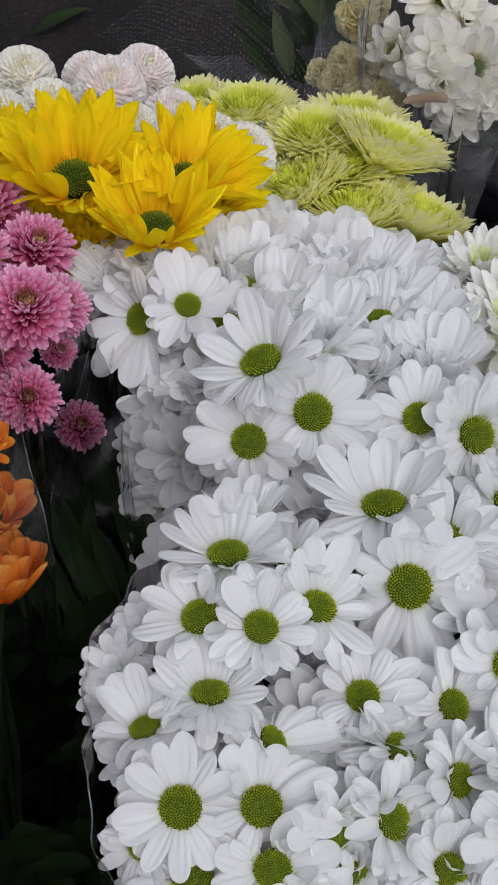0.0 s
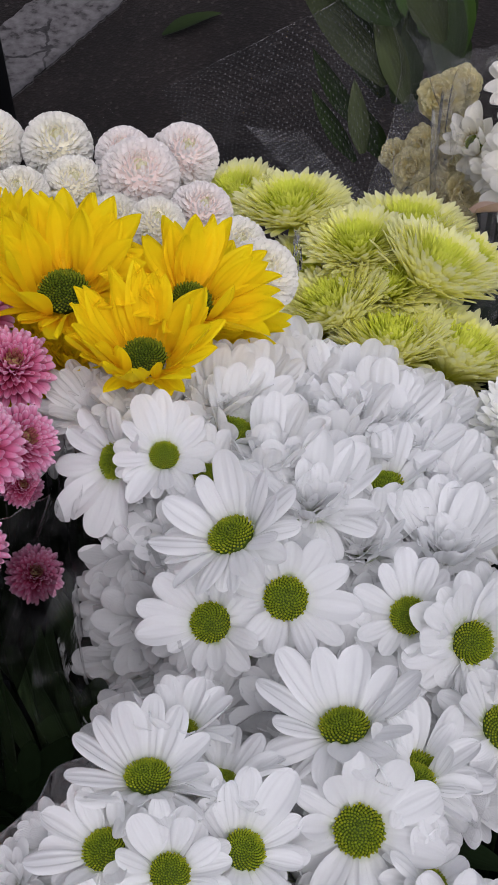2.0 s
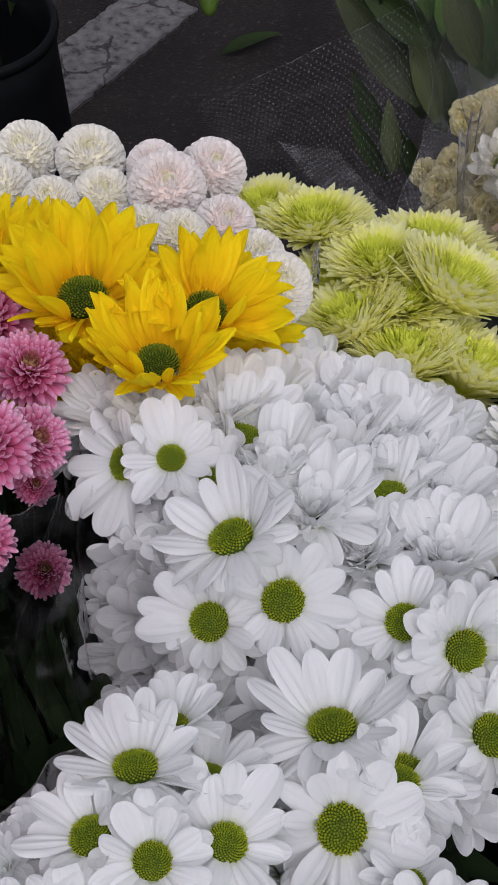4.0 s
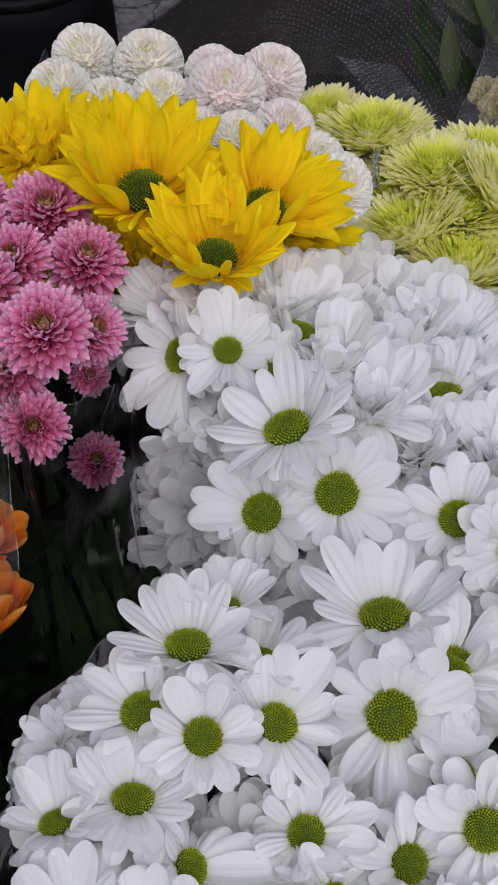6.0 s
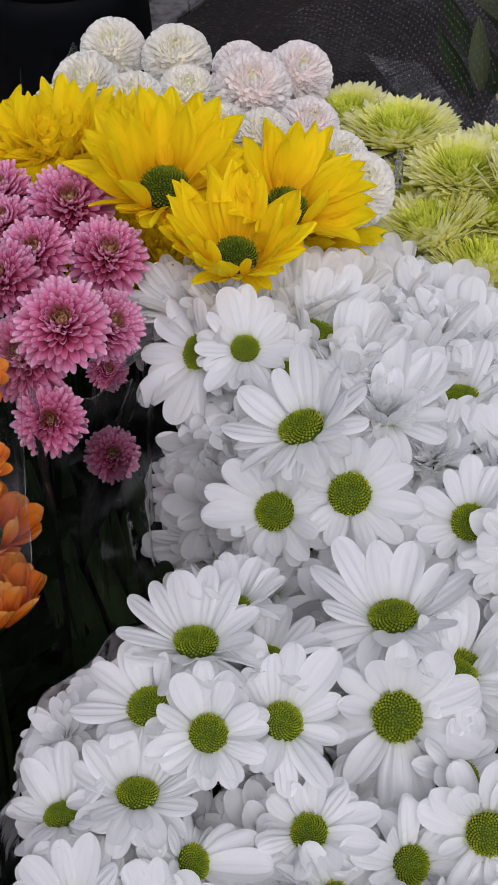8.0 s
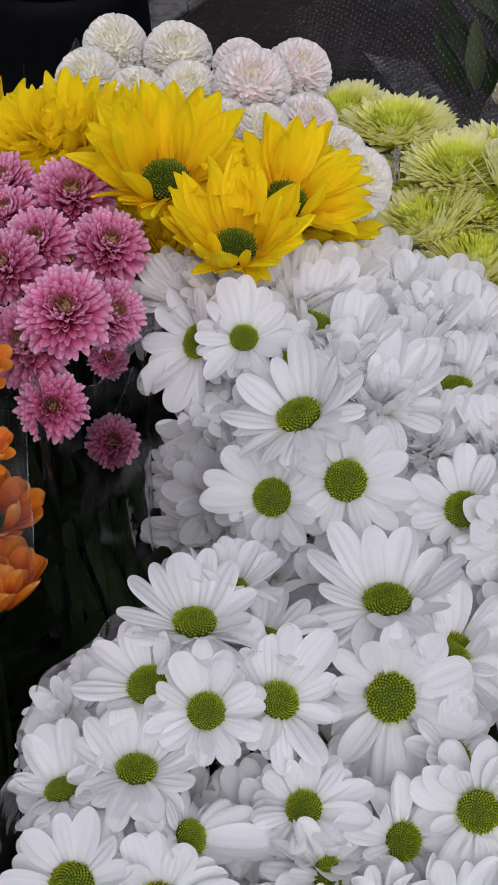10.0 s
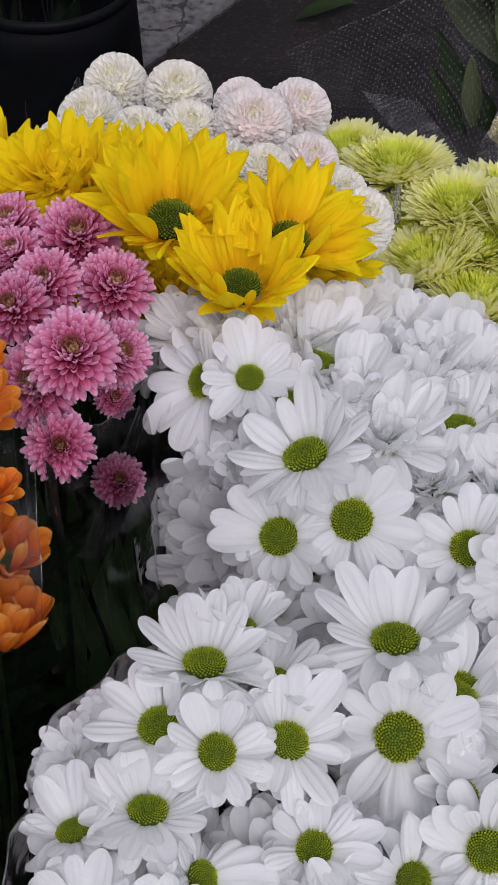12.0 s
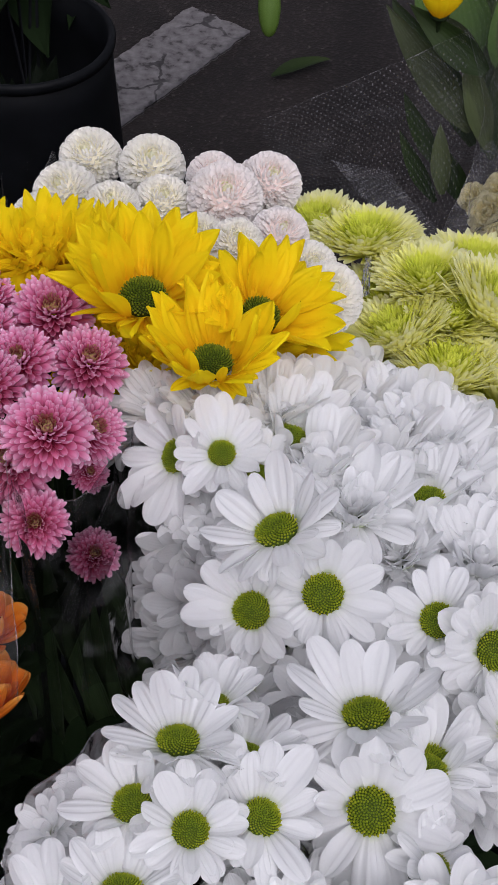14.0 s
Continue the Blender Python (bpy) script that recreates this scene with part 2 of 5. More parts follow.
def road_paint_material():
    """Old white line paint: chipped in small pits, cracked, grey with dirt."""
    m, n, l = material("road_paint")
    tex = n.new("ShaderNodeTexCoord")
    pits = n.new("ShaderNodeTexNoise")
    pits.inputs["Scale"].default_value, pits.inputs["Detail"].default_value = 75, 5
    crack = n.new("ShaderNodeTexVoronoi")
    crack.feature = "DISTANCE_TO_EDGE"
    crack.inputs["Scale"].default_value = 14
    warp = n.new("ShaderNodeTexNoise")
    warp.inputs["Scale"].default_value = 30
    l.new(tex.outputs["Object"], pits.inputs["Vector"])
    l.new(tex.outputs["Object"], warp.inputs["Vector"])
    shift = n.new("ShaderNodeMixRGB")
    shift.blend_type = "ADD"
    shift.inputs["Fac"].default_value = 0.05
    l.new(tex.outputs["Object"], shift.inputs["Color1"])
    l.new(warp.outputs["Color"], shift.inputs["Color2"])
    l.new(shift.outputs[0], crack.inputs["Vector"])
    c = ramp(n, l, pits.outputs["Fac"], [(0.33, (0.045, 0.041, 0.041)), (0.42, (0.105, 0.098, 0.098)), (0.70, (0.165, 0.154, 0.156))])
    k = ramp(n, l, crack.outputs["Distance"], [(0.0, (0.2, 0.2, 0.2)), (0.035, (0.3, 0.3, 0.3)), (0.06, (1, 1, 1))])
    mul = n.new("ShaderNodeMix")
    mul.data_type, mul.blend_type = "RGBA", "MULTIPLY"
    mul.inputs["Factor"].default_value = 0.3
    l.new(c, mul.inputs["A"])
    l.new(k, mul.inputs["B"])
    bu = n.new("ShaderNodeBump")
    bu.inputs["Strength"].default_value, bu.inputs["Distance"].default_value = 0.5, 0.002
    l.new(pits.outputs["Fac"], bu.inputs["Height"])
    p = n.new("ShaderNodeBsdfPrincipled")
    p.inputs["Roughness"].default_value = 0.8
    p.inputs["Specular IOR Level"].default_value = 0.25
    l.new(mul.outputs["Result"], p.inputs["Base Color"])
    l.new(bu.outputs[0], p.inputs["Normal"])
    # the cracks run only here and there
    some = n.new("ShaderNodeTexNoise")
    some.inputs["Scale"].default_value = 13
    l.new(tex.outputs["Object"], some.inputs["Vector"])
    where = n.new("ShaderNodeMapRange")
    where.inputs["From Min"].default_value, where.inputs["From Max"].default_value = 0.5, 0.58
    where.inputs["To Max"].default_value = 0.9
    l.new(some.outputs["Fac"], where.inputs["Value"])
    l.new(where.outputs[0], mul.inputs["Factor"])
    o = n.new("ShaderNodeOutputMaterial")
    l.new(p.outputs[0], o.inputs[0])
    return m


ASPHALT = asphalt_material()
PAINT = road_paint_material()


# ---------------------------------------------------------------- mesh helpers
def mesh_of(name, pieces, materials):
    """One mesh from pieces (verts, quads, uv, material index); smooth shaded."""
    vs, fs, uvs, mi, base = [], [], [], [], 0
    for v, f, uv, k in pieces:
        vs.append(v)
        fs.append(f + base)
        uvs.append(uv)
        mi.append(np.full(len(f), k))
        base += len(v)
    v, f, uv, mi = np.concatenate(vs), np.concatenate(fs), np.concatenate(uvs), np.concatenate(mi)
    me = bpy.data.meshes.new(name)
    me.from_pydata(v.tolist(), [], f.tolist())
    layer = me.uv_layers.new(name="UVMap")
    index = np.empty(len(me.loops), dtype=np.int32)
    me.loops.foreach_get("vertex_index", index)
    layer.data.foreach_set("uv", uv[index].ravel().astype(np.float32))
    for m in materials:
        me.materials.append(m)
    me.polygons.foreach_set("material_index", mi.astype(np.int32))
    me.polygons.foreach_set("use_smooth", np.ones(len(f), dtype=bool))
    me.update()
    return me


def grid_faces(nu, nv):
    i = np.arange(nu - 1)[:, None] * nv + np.arange(nv - 1)[None]
    i = i.ravel()
    return np.stack([i, i + nv, i + nv + 1, i + 1], 1)


def blade(length, width, widest=0.6, base=0.35, tip=2.0, cup=0.25, arch=0.5, twist=0.0, ripple=0.0, notch=0.0, nu=5, nv=8, rnd=None, sharp=0.5, groove=0.0):
    """A petal or leaf lying along +y from the origin, upper side +z. arch: how far it bends down (radians). groove: depth of two lengthwise furrows."""
    rnd = rnd or random
    s = 1 - (1 - np.linspace(0, 1, nv)) ** 1.7
    u = np.linspace(-1, 1, nu)[:, None] * np.ones((1, nv))
    t = np.ones((nu, 1)) * s[None]
    rise = base + (1 - base) * np.sin(np.clip(t / widest, 0, 1) * np.pi / 2)
    fall = np.clip(1 - np.clip((t - widest) / (1 - widest), 0, 1) ** tip, 0, 1) ** sharp
    half = width / 2 * rise * np.maximum(fall, 0.04)
    ang = -arch * s ** 1.3
    step = length * np.diff(s)
    y = np.concatenate([[0], np.cumsum(np.cos((ang[1:] + ang[:-1]) / 2) * step)])
    z = np.concatenate([[0], np.cumsum(np.sin((ang[1:] + ang[:-1]) / 2) * step)])
    x = u * half
    zz = z[None] + cup * half * (u ** 2 - 0.3) + ripple * width * np.sin(u * 5 + t * 6 + rnd.random() * 6) * t
    zz = zz + groove * width * np.cos(u * 3 * np.pi) * np.sin(np.clip(t * 1.05, 0, 1) * np.pi) ** 0.7
    yy = y[None] * np.ones((nu, 1)) - notch * length * (1 - u ** 2) * (t > 0.97)
    w = twist * t
    x, zz = x * np.cos(w) - (zz - z[None]) * np.sin(w), z[None] + x * np.sin(w) + (zz - z[None]) * np.cos(w)
    v = np.stack([x.ravel(), yy.ravel(), zz.ravel()], 1)
    uv = np.stack([(u.ravel() + 1) / 2, t.ravel()], 1)
    return v, grid_faces(nu, nv), uv


def moved(piece, m, k=0):
    v, f, uv = piece
    a = np.array(m)
    return v @ a[:3, :3].T + a[:3, 3], f, uv, k


def lathe(profile, n=32, k=0):
    """A turned piece from (radius, height) pairs."""
    p = np.array(profile)
    a = np.linspace(0, 2 * np.pi, n + 1)
    v = np.stack([np.cos(a)[:, None] * p[:, 0], np.sin(a)[:, None] * p[:, 0], np.ones((n + 1, 1)) * p[:, 1]], -1).reshape(-1, 3)
    uv = np.stack(np.meshgrid(a / 6.283, np.linspace(0, 1, len(p)), indexing="ij"), -1).reshape(-1, 2)
    return v, grid_faces(n + 1, len(p)), uv, k


def tube(points, r0, r1, n=6, k=0):
    """A round stalk along a line of points."""
    p = np.array(points, float)
    d = np.gradient(p, axis=0)
    d /= np.linalg.norm(d, axis=1)[:, None] + 1e-9
    side = np.cross(d, (0.3, 0.9, 0.2))
    side /= np.linalg.norm(side, axis=1)[:, None] + 1e-9
    up = np.cross(d, side)
    r = np.linspace(r0, r1, len(p))
    a = np.linspace(0, 2 * np.pi, n + 1)
    v = p[None] + r[None, :, None] * (np.cos(a)[:, None, None] * side[None] + np.sin(a)[:, None, None] * up[None])
    uv = np.stack(np.meshgrid(a / 6.283, np.linspace(0, 1, len(p)), indexing="ij"), -1).reshape(-1, 2)
    return v.reshape(-1, 3), grid_faces(n + 1, len(p)), uv, k


def part(name, me, parent, m=None, label=""):
    ob = new(name, me)
    ob.parent = parent
    if m is not None:
        ob.matrix_basis = m
    return tagged(ob, label)


def rot(axis, degrees):
    return Matrix.Rotation(radians(degrees), 4, axis)


def facing(x, y, z, nx, ny, nz, spin, size):
    turn = Vector((nx, ny, nz)).to_track_quat("Z", "Y").to_matrix().to_4x4()
    return Matrix.Translation((x, y, z)) @ turn @ rot("Z", spin) @ Matrix.Scale(size, 4)


STALKS = {}


def bouquet(name, x, y, label, category="bouquet", foot=0.03):
    ob = new(name)
    ob.empty_display_size = 0.05
    ob.location = (x, y, foot)
    STALKS[ob.name] = []
    return tagged(ob, label, category)


def local(bunch, m):
    return Matrix.Translation(-bunch.location) @ m


# ---------------------------------------------------------------- flower parts, unit size: radius 1
def make_petals(name, count, mat, length, width, **kw):
    made = []
    for k in range(count):
        r = random.Random(k * 13 + len(name))
        args = {key: (v if not isinstance(v, tuple) else r.uniform(*v)) for key, v in kw.items()}
        made.append(mesh_of(name, [(*blade(length * r.uniform(0.92, 1.06), width * r.uniform(0.85, 1.12), rnd=r, **args), 0)], [mat]))
    return made


WHITE_PETALS = make_petals("white_petal", 16, WHITE, 0.82, 0.40, widest=(0.48, 0.68), base=(0.32, 0.44), tip=(2.0, 3.2), cup=(-0.35, 0.75), arch=(-0.35, 0.6), twist=(-0.3, 0.3), ripple=(0.0, 0.035), notch=(0.0, 0.035), groove=(0.022, 0.06), nu=13, nv=11)
CURLED = make_petals("curled_white_petal", 5, WHITE, 0.78, 0.42, widest=(0.50, 0.66), base=0.40, tip=(2.2, 3.0), cup=(0.3, 0.9), arch=(1.1, 1.9), twist=(-0.6, 0.6), ripple=(0.0, 0.05), groove=(0.01, 0.03), nu=13, nv=12)
WHITE_PETALS = WHITE_PETALS + CURLED[:3]
POSED_WHITE = make_petals("white_petal", 12, WHITE, 0.82, 0.39, widest=(0.48, 0.68), base=(0.32, 0.44), tip=(2.0, 3.2), cup=(-0.3, 0.6), arch=(0.0, 0.4), twist=(-0.25, 0.25), ripple=(0.0, 0.03), notch=(0.0, 0.035), groove=(0.022, 0.06), nu=13, nv=11)
YELLOW_PETALS = make_petals("yellow_petal", 18, YELLOW, 0.86, 0.305, widest=(0.42, 0.60), base=0.36, tip=(1.4, 2.0), sharp=0.75, cup=(0.0, 1.0), arch=(-0.45, 0.35), twist=(-0.6, 0.6), ripple=(0.0, 0.09), groove=(0.02, 0.06), nu=13, nv=11)
ORANGE_PETALS = make_petals("orange_petal", 12, ORANGE, 0.84, 0.44, widest=(0.5, 0.66), base=0.4, tip=(2.0, 2.8), cup=(0.4, 1.0), arch=(-0.7, 0.1), twist=(-0.25, 0.25), ripple=(0.0, 0.05), groove=(0.015, 0.04), nu=13, nv=10)


def disc_mesh(name, mat, radius, height, count, seed):
    """The green eye: a low dome packed with small round-topped florets in spirals, tight at the heart, open and yellower at the rim."""
    r = random.Random(seed)
    dome = [(radius * math.cos(a), height * math.sin(a)) for a in np.linspace(-0.25, math.pi / 2, 8)]
    base = lathe(dome, 20)
    pieces = [(base[0], base[1], base[2] * 0.0, 0)]
    corners = np.linspace(0, 2 * math.pi, 6)[:5]
    for k in range(count):
        q = math.sqrt((k + 0.5) / count)
        a = k * 2.39996
        c = math.asin(min(q, 0.999))
        p = np.array([radius * q * math.cos(a), radius * q * math.sin(a), height * math.cos(c)])
        s = radius * 0.94 / math.sqrt(count) * r.uniform(0.9, 1.1)
        h = s * (1.1 + 0.7 * r.random()) * (0.55 + 0.9 * q)
        turn = r.uniform(0, 6.28)
        rings = [np.array([[w * s * math.cos(b + turn), w * s * math.sin(b + turn), z] for b in corners]) for w, z in ((0.8, -s * 0.3), (0.98, h * 0.55), (0.45, h))]
        v = np.concatenate(rings)
        lean = np.array([math.cos(a), math.sin(a), 0]) * q * 0.55
        v = v + p + v[:, 2:3] * lean
        f = [[i + 5 * j, (i + 1) % 5 + 5 * j, (i + 1) % 5 + 5 * j + 5, i + 5 * j + 5] for j in (0, 1) for i in range(5)] + [[10, 11, 12, 13], [10, 13, 14, 14]]
        tone = 0.30 + 0.50 * q ** 2 + r.uniform(-0.12, 0.22)
        # Feet at the dark 0 stop, tops brighter: gap shade put into the colour.
        uv = np.array([[0.5, 0.0]] * 5 + [[0.5, min(1.0, tone * 0.75)]] * 5 + [[0.5, min(1.0, tone)]] * 5)
        pieces.append((v, np.array(f[:-1] + [[10, 13, 14, 10]])[:-1], uv, 0))
    return mesh_of(name, pieces, [mat])


DISCS = [disc_mesh("disc", DISC, 0.30, 0.12, 210, k) for k in range(4)]
DARK_DISCS = [disc_mesh("disc", DISC_DARK, 0.27, 0.09, 230, k + 9) for k in range(3)]
STALK = mesh_of("stalk", [lathe([(0.02, -0.04), (0.26, -0.01), (0.22, -0.10), (0.09, -0.18), (0.05, -0.30), (0.045, -0.9)], 10)], [STEM])


def rim(lift):
    """How much farther out a steep petal starts, to clear the eye."""
    return 0.09 * min(1.0, max(0.0, (lift - 15) / 35))


def flower_head(name, bunch, x, y, z, nx, ny, nz, d, petals, discs, rows, seed, lean=10, short=0.15, label="", posed=(), eye=True):
    """A stalk with its eye and single petals. rows: (count, start radius, height, lift in degrees, spread, size).
    lean: petals towards the rear of the stall stand up by so many degrees more, those in front lie flatter and are shorter (short).
    posed: single petals as (turn, lift, size), laid over the rows."""
    r = random.Random(seed)
    m = facing(x, y, z, nx, ny, nz, 0 if posed else r.uniform(0, 360), d / 2)
    STALKS[bunch.name].append((Vector((x, y, z)), Vector((nx, ny, nz))))
    head = part(name, STALK, bunch, local(bunch, m), label)
    rear = m.to_3x3().inverted() @ Vector((0, 1, 0.25))
    rear.z = 0
    weight = min(1.0, rear.length * d / 2 * 1.2)
    rear.normalize()
    if eye:
        part("disc", r.choice(discs), head, rot("Z", r.uniform(0, 360)))
    else:
        part("folded_petals", r.choice(FILLERS), head, Matrix.Translation((0, 0, -0.02)) @ Matrix.Scale(0.6, 4))
    for count, start, height, lift, spread, size in rows:
        turn = r.uniform(0, 360)
        for k in range(count):
            a = turn + 360 * k / count + r.uniform(-0.35, 0.35) * 360 / count
            back_side = rear.x * -math.sin(radians(a)) + rear.y * math.cos(radians(a))
            e = lift + lean * weight * back_side + r.gauss(0, spread)
            if weight > 0.45 and back_side < 0.35 and height >= 0.03:
                continue
            s = size * r.uniform(0.88, 1.06) * (1 - short * weight * max(0.0, -back_side))
            pm = rot("Z", a) @ Matrix.Translation((0, start + rim(e), height + r.uniform(-0.02, 0.02))) @ rot("X", e) @ rot("Y", r.gauss(0, 9)) @ Matrix.Scale(s, 4)
            part("petal", r.choice(petals), head, pm)
    for turn, lift, size in posed:
        pm = rot("Z", turn) @ Matrix.Translation((0, 0.23 + rim(lift), r.uniform(-0.04, -0.01))) @ rot("X", lift + 7) @ rot("Y", r.gauss(0, 8)) @ Matrix.Scale(size, 4)
        part("petal", r.choice(POSED_WHITE if petals is WHITE_PETALS else petals), head, pm)
    return head


def daisy(bunch, x, y, z, nx, ny, nz, d, cup=32, posed=(), eye=True):
    """cup: how far the petals are lifted, in degrees."""
    seed = int(abs(x) * 7919 * 1000 + y * 104729 + z * 1e5)
    size = min(1.10, 1.03 / math.cos(radians(cup * 0.8)))
    lift = cup * 0.62
    rows = [(12, 0.22, -0.06, lift - 8, 11, size), (10, 0.24, -0.02, lift + 9, 13, size), (4, 0.26, 0.025, lift + 26, 16, size * 0.68)]
    if posed:
        rows = [(16, 0.20, -0.09, lift - 14, 9, size * 0.95)]
    if not eye:
        rows += [(9, 0.06, -0.06, 56, 12, 0.85), (5, 0.02, -0.04, 74, 8, 0.62)]
    if cup >= 30 and not posed:
        under = random.Random(seed + 1)
        part("daisy", under.choice(FILLERS), bunch, local(bunch, facing(x, y - 0.010, z - 0.022, nx * 0.5, ny * 0.5 - 0.2, 1.0, under.uniform(0, 360), d * 0.41)), "daisy half hidden under another")
    return flower_head("daisy", bunch, x, y, z, nx, ny, nz, d, WHITE_PETALS, DISCS, rows, seed, lean=8 + cup * 0.34, posed=posed, eye=eye)


def yellow_daisy(bunch, x, y, z, nx, ny, nz, d, cup=40, posed=()):
    seed = int(abs(x) * 7919 * 1000 + y * 104729 + z * 1e5)
    size = 1.14
    rows = [(16, 0.22, -0.05, cup - 20, 11, size), (15, 0.24, -0.01, cup - 6, 12, size), (8, 0.26, 0.03, cup + 8, 15, size * 0.85)]
    if posed:
        rows = [(20, 0.20, -0.08, cup - 26, 10, size * 0.97), (15, 0.25, 0.0, cup - 6, 14, size * 0.93)]
    return flower_head("yellow_daisy", bunch, x, y, z, nx, ny, nz, d, YELLOW_PETALS, DARK_DISCS, rows, seed, lean=-3, short=0.42, posed=posed)


def orange_daisy(bunch, x, y, z, nx, ny, nz, d, cup=40):
    seed = int(abs(x) * 7919 * 1000 + y * 104729 + z * 1e5)
    size = 1.1
    rows = [(10, 0.18, -0.03, cup - 14, 8, size), (10, 0.17, 0.02, cup + 6, 9, size), (5, 0.16, 0.04, cup + 22, 10, size * 0.8)]
    return flower_head("orange_daisy", bunch, x, y, z, nx, ny, nz, d, ORANGE_PETALS, DARK_DISCS, rows, seed)


def tiered(name, tiers, mats, kinds, seed):
    """A full double flower: rings of petals one over another. tiers: (count, start, height, lift, length, width, kind)."""
    r = random.Random(seed)
    pieces = []
    for count, start, height, lift, length, width, kind in tiers:
        turn = r.uniform(0, 360)
        for k in range(count):
            a = turn + 360 * (k + r.uniform(-0.3, 0.3)) / count
            p = blade(length * r.uniform(0.88, 1.08), width * r.uniform(0.85, 1.15), rnd=r, **{q: (v if not isinstance(v, tuple) else r.uniform(*v)) for q, v in kinds[kind].items()})
            m = rot("Z", a) @ Matrix.Translation((0, start, height)) @ rot("X", lift + r.gauss(0, 5)) @ rot("Y", r.gauss(0, 8))
            pieces.append(moved(p, m, min(kind, len(mats) - 1)))
    return mesh_of(name, pieces, mats)


SPOON = dict(widest=(0.62, 0.76), base=0.5, tip=(2.0, 2.8), cup=(0.8, 1.5), arch=(-0.9, -0.2), nu=5, nv=8)
PINK_MUMS = [tiered("pink_mum", [
    (26, 0.20, -0.20, -22, 0.80, 0.165, 0), (28, 0.22, -0.14, -10, 0.85, 0.17, 0), (29, 0.22, -0.07, 2, 0.84, 0.17, 0), (30, 0.22, 0.00, 12, 0.79, 0.165, 0), (30, 0.20, 0.05, 22, 0.72, 0.16, 0), (28, 0.18, 0.10, 32, 0.64, 0.15, 0),
    (26, 0.16, 0.13, 42, 0.55, 0.135, 0), (23, 0.13, 0.16, 51, 0.45, 0.12, 0), (20, 0.11, 0.17, 60, 0.36, 0.10, 1), (16, 0.08, 0.18, 68, 0.28, 0.08, 1), (12, 0.05, 0.18, 76, 0.22, 0.065, 1), (7, 0.02, 0.18, 84, 0.18, 0.05, 1)],
    [PINK, PINK_HEART], [SPOON, SPOON], s) for s in range(4)]

STRAP = dict(widest=(0.6, 0.78), base=0.7, tip=(2.2, 3.2), cup=(0.1, 0.4), arch=(-0.25, 0.2), nu=4, nv=6)
LONG = dict(widest=(0.62, 0.80), base=0.60, tip=(1.8, 2.6), cup=(0.2, 0.5), arch=(-0.15, 0.25), twist=(-0.2, 0.2), nu=4, nv=6)
INCURVE = dict(widest=(0.6, 0.78), base=0.8, tip=(1.8, 2.6), cup=(0.5, 1.0), arch=(-0.35, 0.1), nu=4, nv=6)


def green_heads(name, depth, dome, seeds):
    """A thick cushion: every petal runs from a point low on the axis to its tip on a flat, dimpled dome.
    depth: how far below the dome the petals start; dome: height of the dome."""
    rings = []
    for k in range(22):
        far = 1 - k / 22
        top = dome * (1 - far ** 2) - 0.10 * max(0.0, 1 - far / 0.35) ** 1.5 - 0.03
        foot, low = 0.03 + 0.16 * far, -depth * (0.55 + 0.45 * far)
        rise, run = top - low, far - foot
        count = int(12 + 58 * far)
        rings.append((count, foot, low, math.degrees(math.atan2(rise, run)), math.hypot(rise, run), 0.046 + 0.060 * far + (0.03 if far > 0.85 else 0.0), 0 if far > 0.74 else 1 if far > 0.46 else 2))
    return [tiered(name, rings, [GREEN, GREEN_MIDDLE, GREEN_HEART], [LONG, LONG, INCURVE], s) for s in seeds]


GREEN_MUMS = green_heads("green_mum", 0.50, 0.14, (40, 41, 42, 43))
GREEN_CUPS = green_heads("green_mum", 0.72, 0.08, (50, 51, 52))

BROAD = dict(widest=(0.5, 0.65), base=0.45, tip=(1.4, 2.0), cup=(0.3, 0.8), arch=(-0.4, 0.3), nu=4, nv=7)
CREAM_MUMS = [tiered("cream_mum", [
    (18, 0.20, -0.14, -10, 0.80, 0.24, 0), (20, 0.20, -0.08, 6, 0.86, 0.24, 0), (20, 0.19, -0.02, 20, 0.88, 0.23, 0), (20, 0.18, 0.03, 33, 0.86, 0.22, 0), (18, 0.16, 0.06, 46, 0.80, 0.20, 0), (18, 0.13, 0.07, 57, 0.70, 0.17, 0),
    (20, 0.10, 0.06, 66, 0.52, 0.11, 1), (16, 0.07, 0.05, 74, 0.42, 0.08, 1), (10, 0.03, 0.05, 82, 0.34, 0.06, 1)], [CREAM, CREAM_HEART], [BROAD, STRAP], s + 70) for s in range(2)]

CRUMPLE = dict(widest=(0.7, 0.9), base=0.35, tip=(2.5, 5.0), cup=(-0.6, 0.9), arch=(-0.8, 0.6), ripple=(0.06, 0.18), twist=(-0.4, 0.4), nu=7, nv=7)
CARNATIONS = [tiered("carnation", [
    (13, 0.15, -0.25, -20, 0.75, 0.45, 0), (15, 0.15, -0.10, 5, 0.8, 0.45, 0), (15, 0.15, 0.0, 28, 0.8, 0.42, 0), (13, 0.12, 0.08, 48, 0.75, 0.40, 0), (10, 0.08, 0.12, 66, 0.68, 0.36, 0), (7, 0.04, 0.12, 80, 0.6, 0.3, 0)],
    [FADED], [CRUMPLE], s + 90) for s in range(3)]


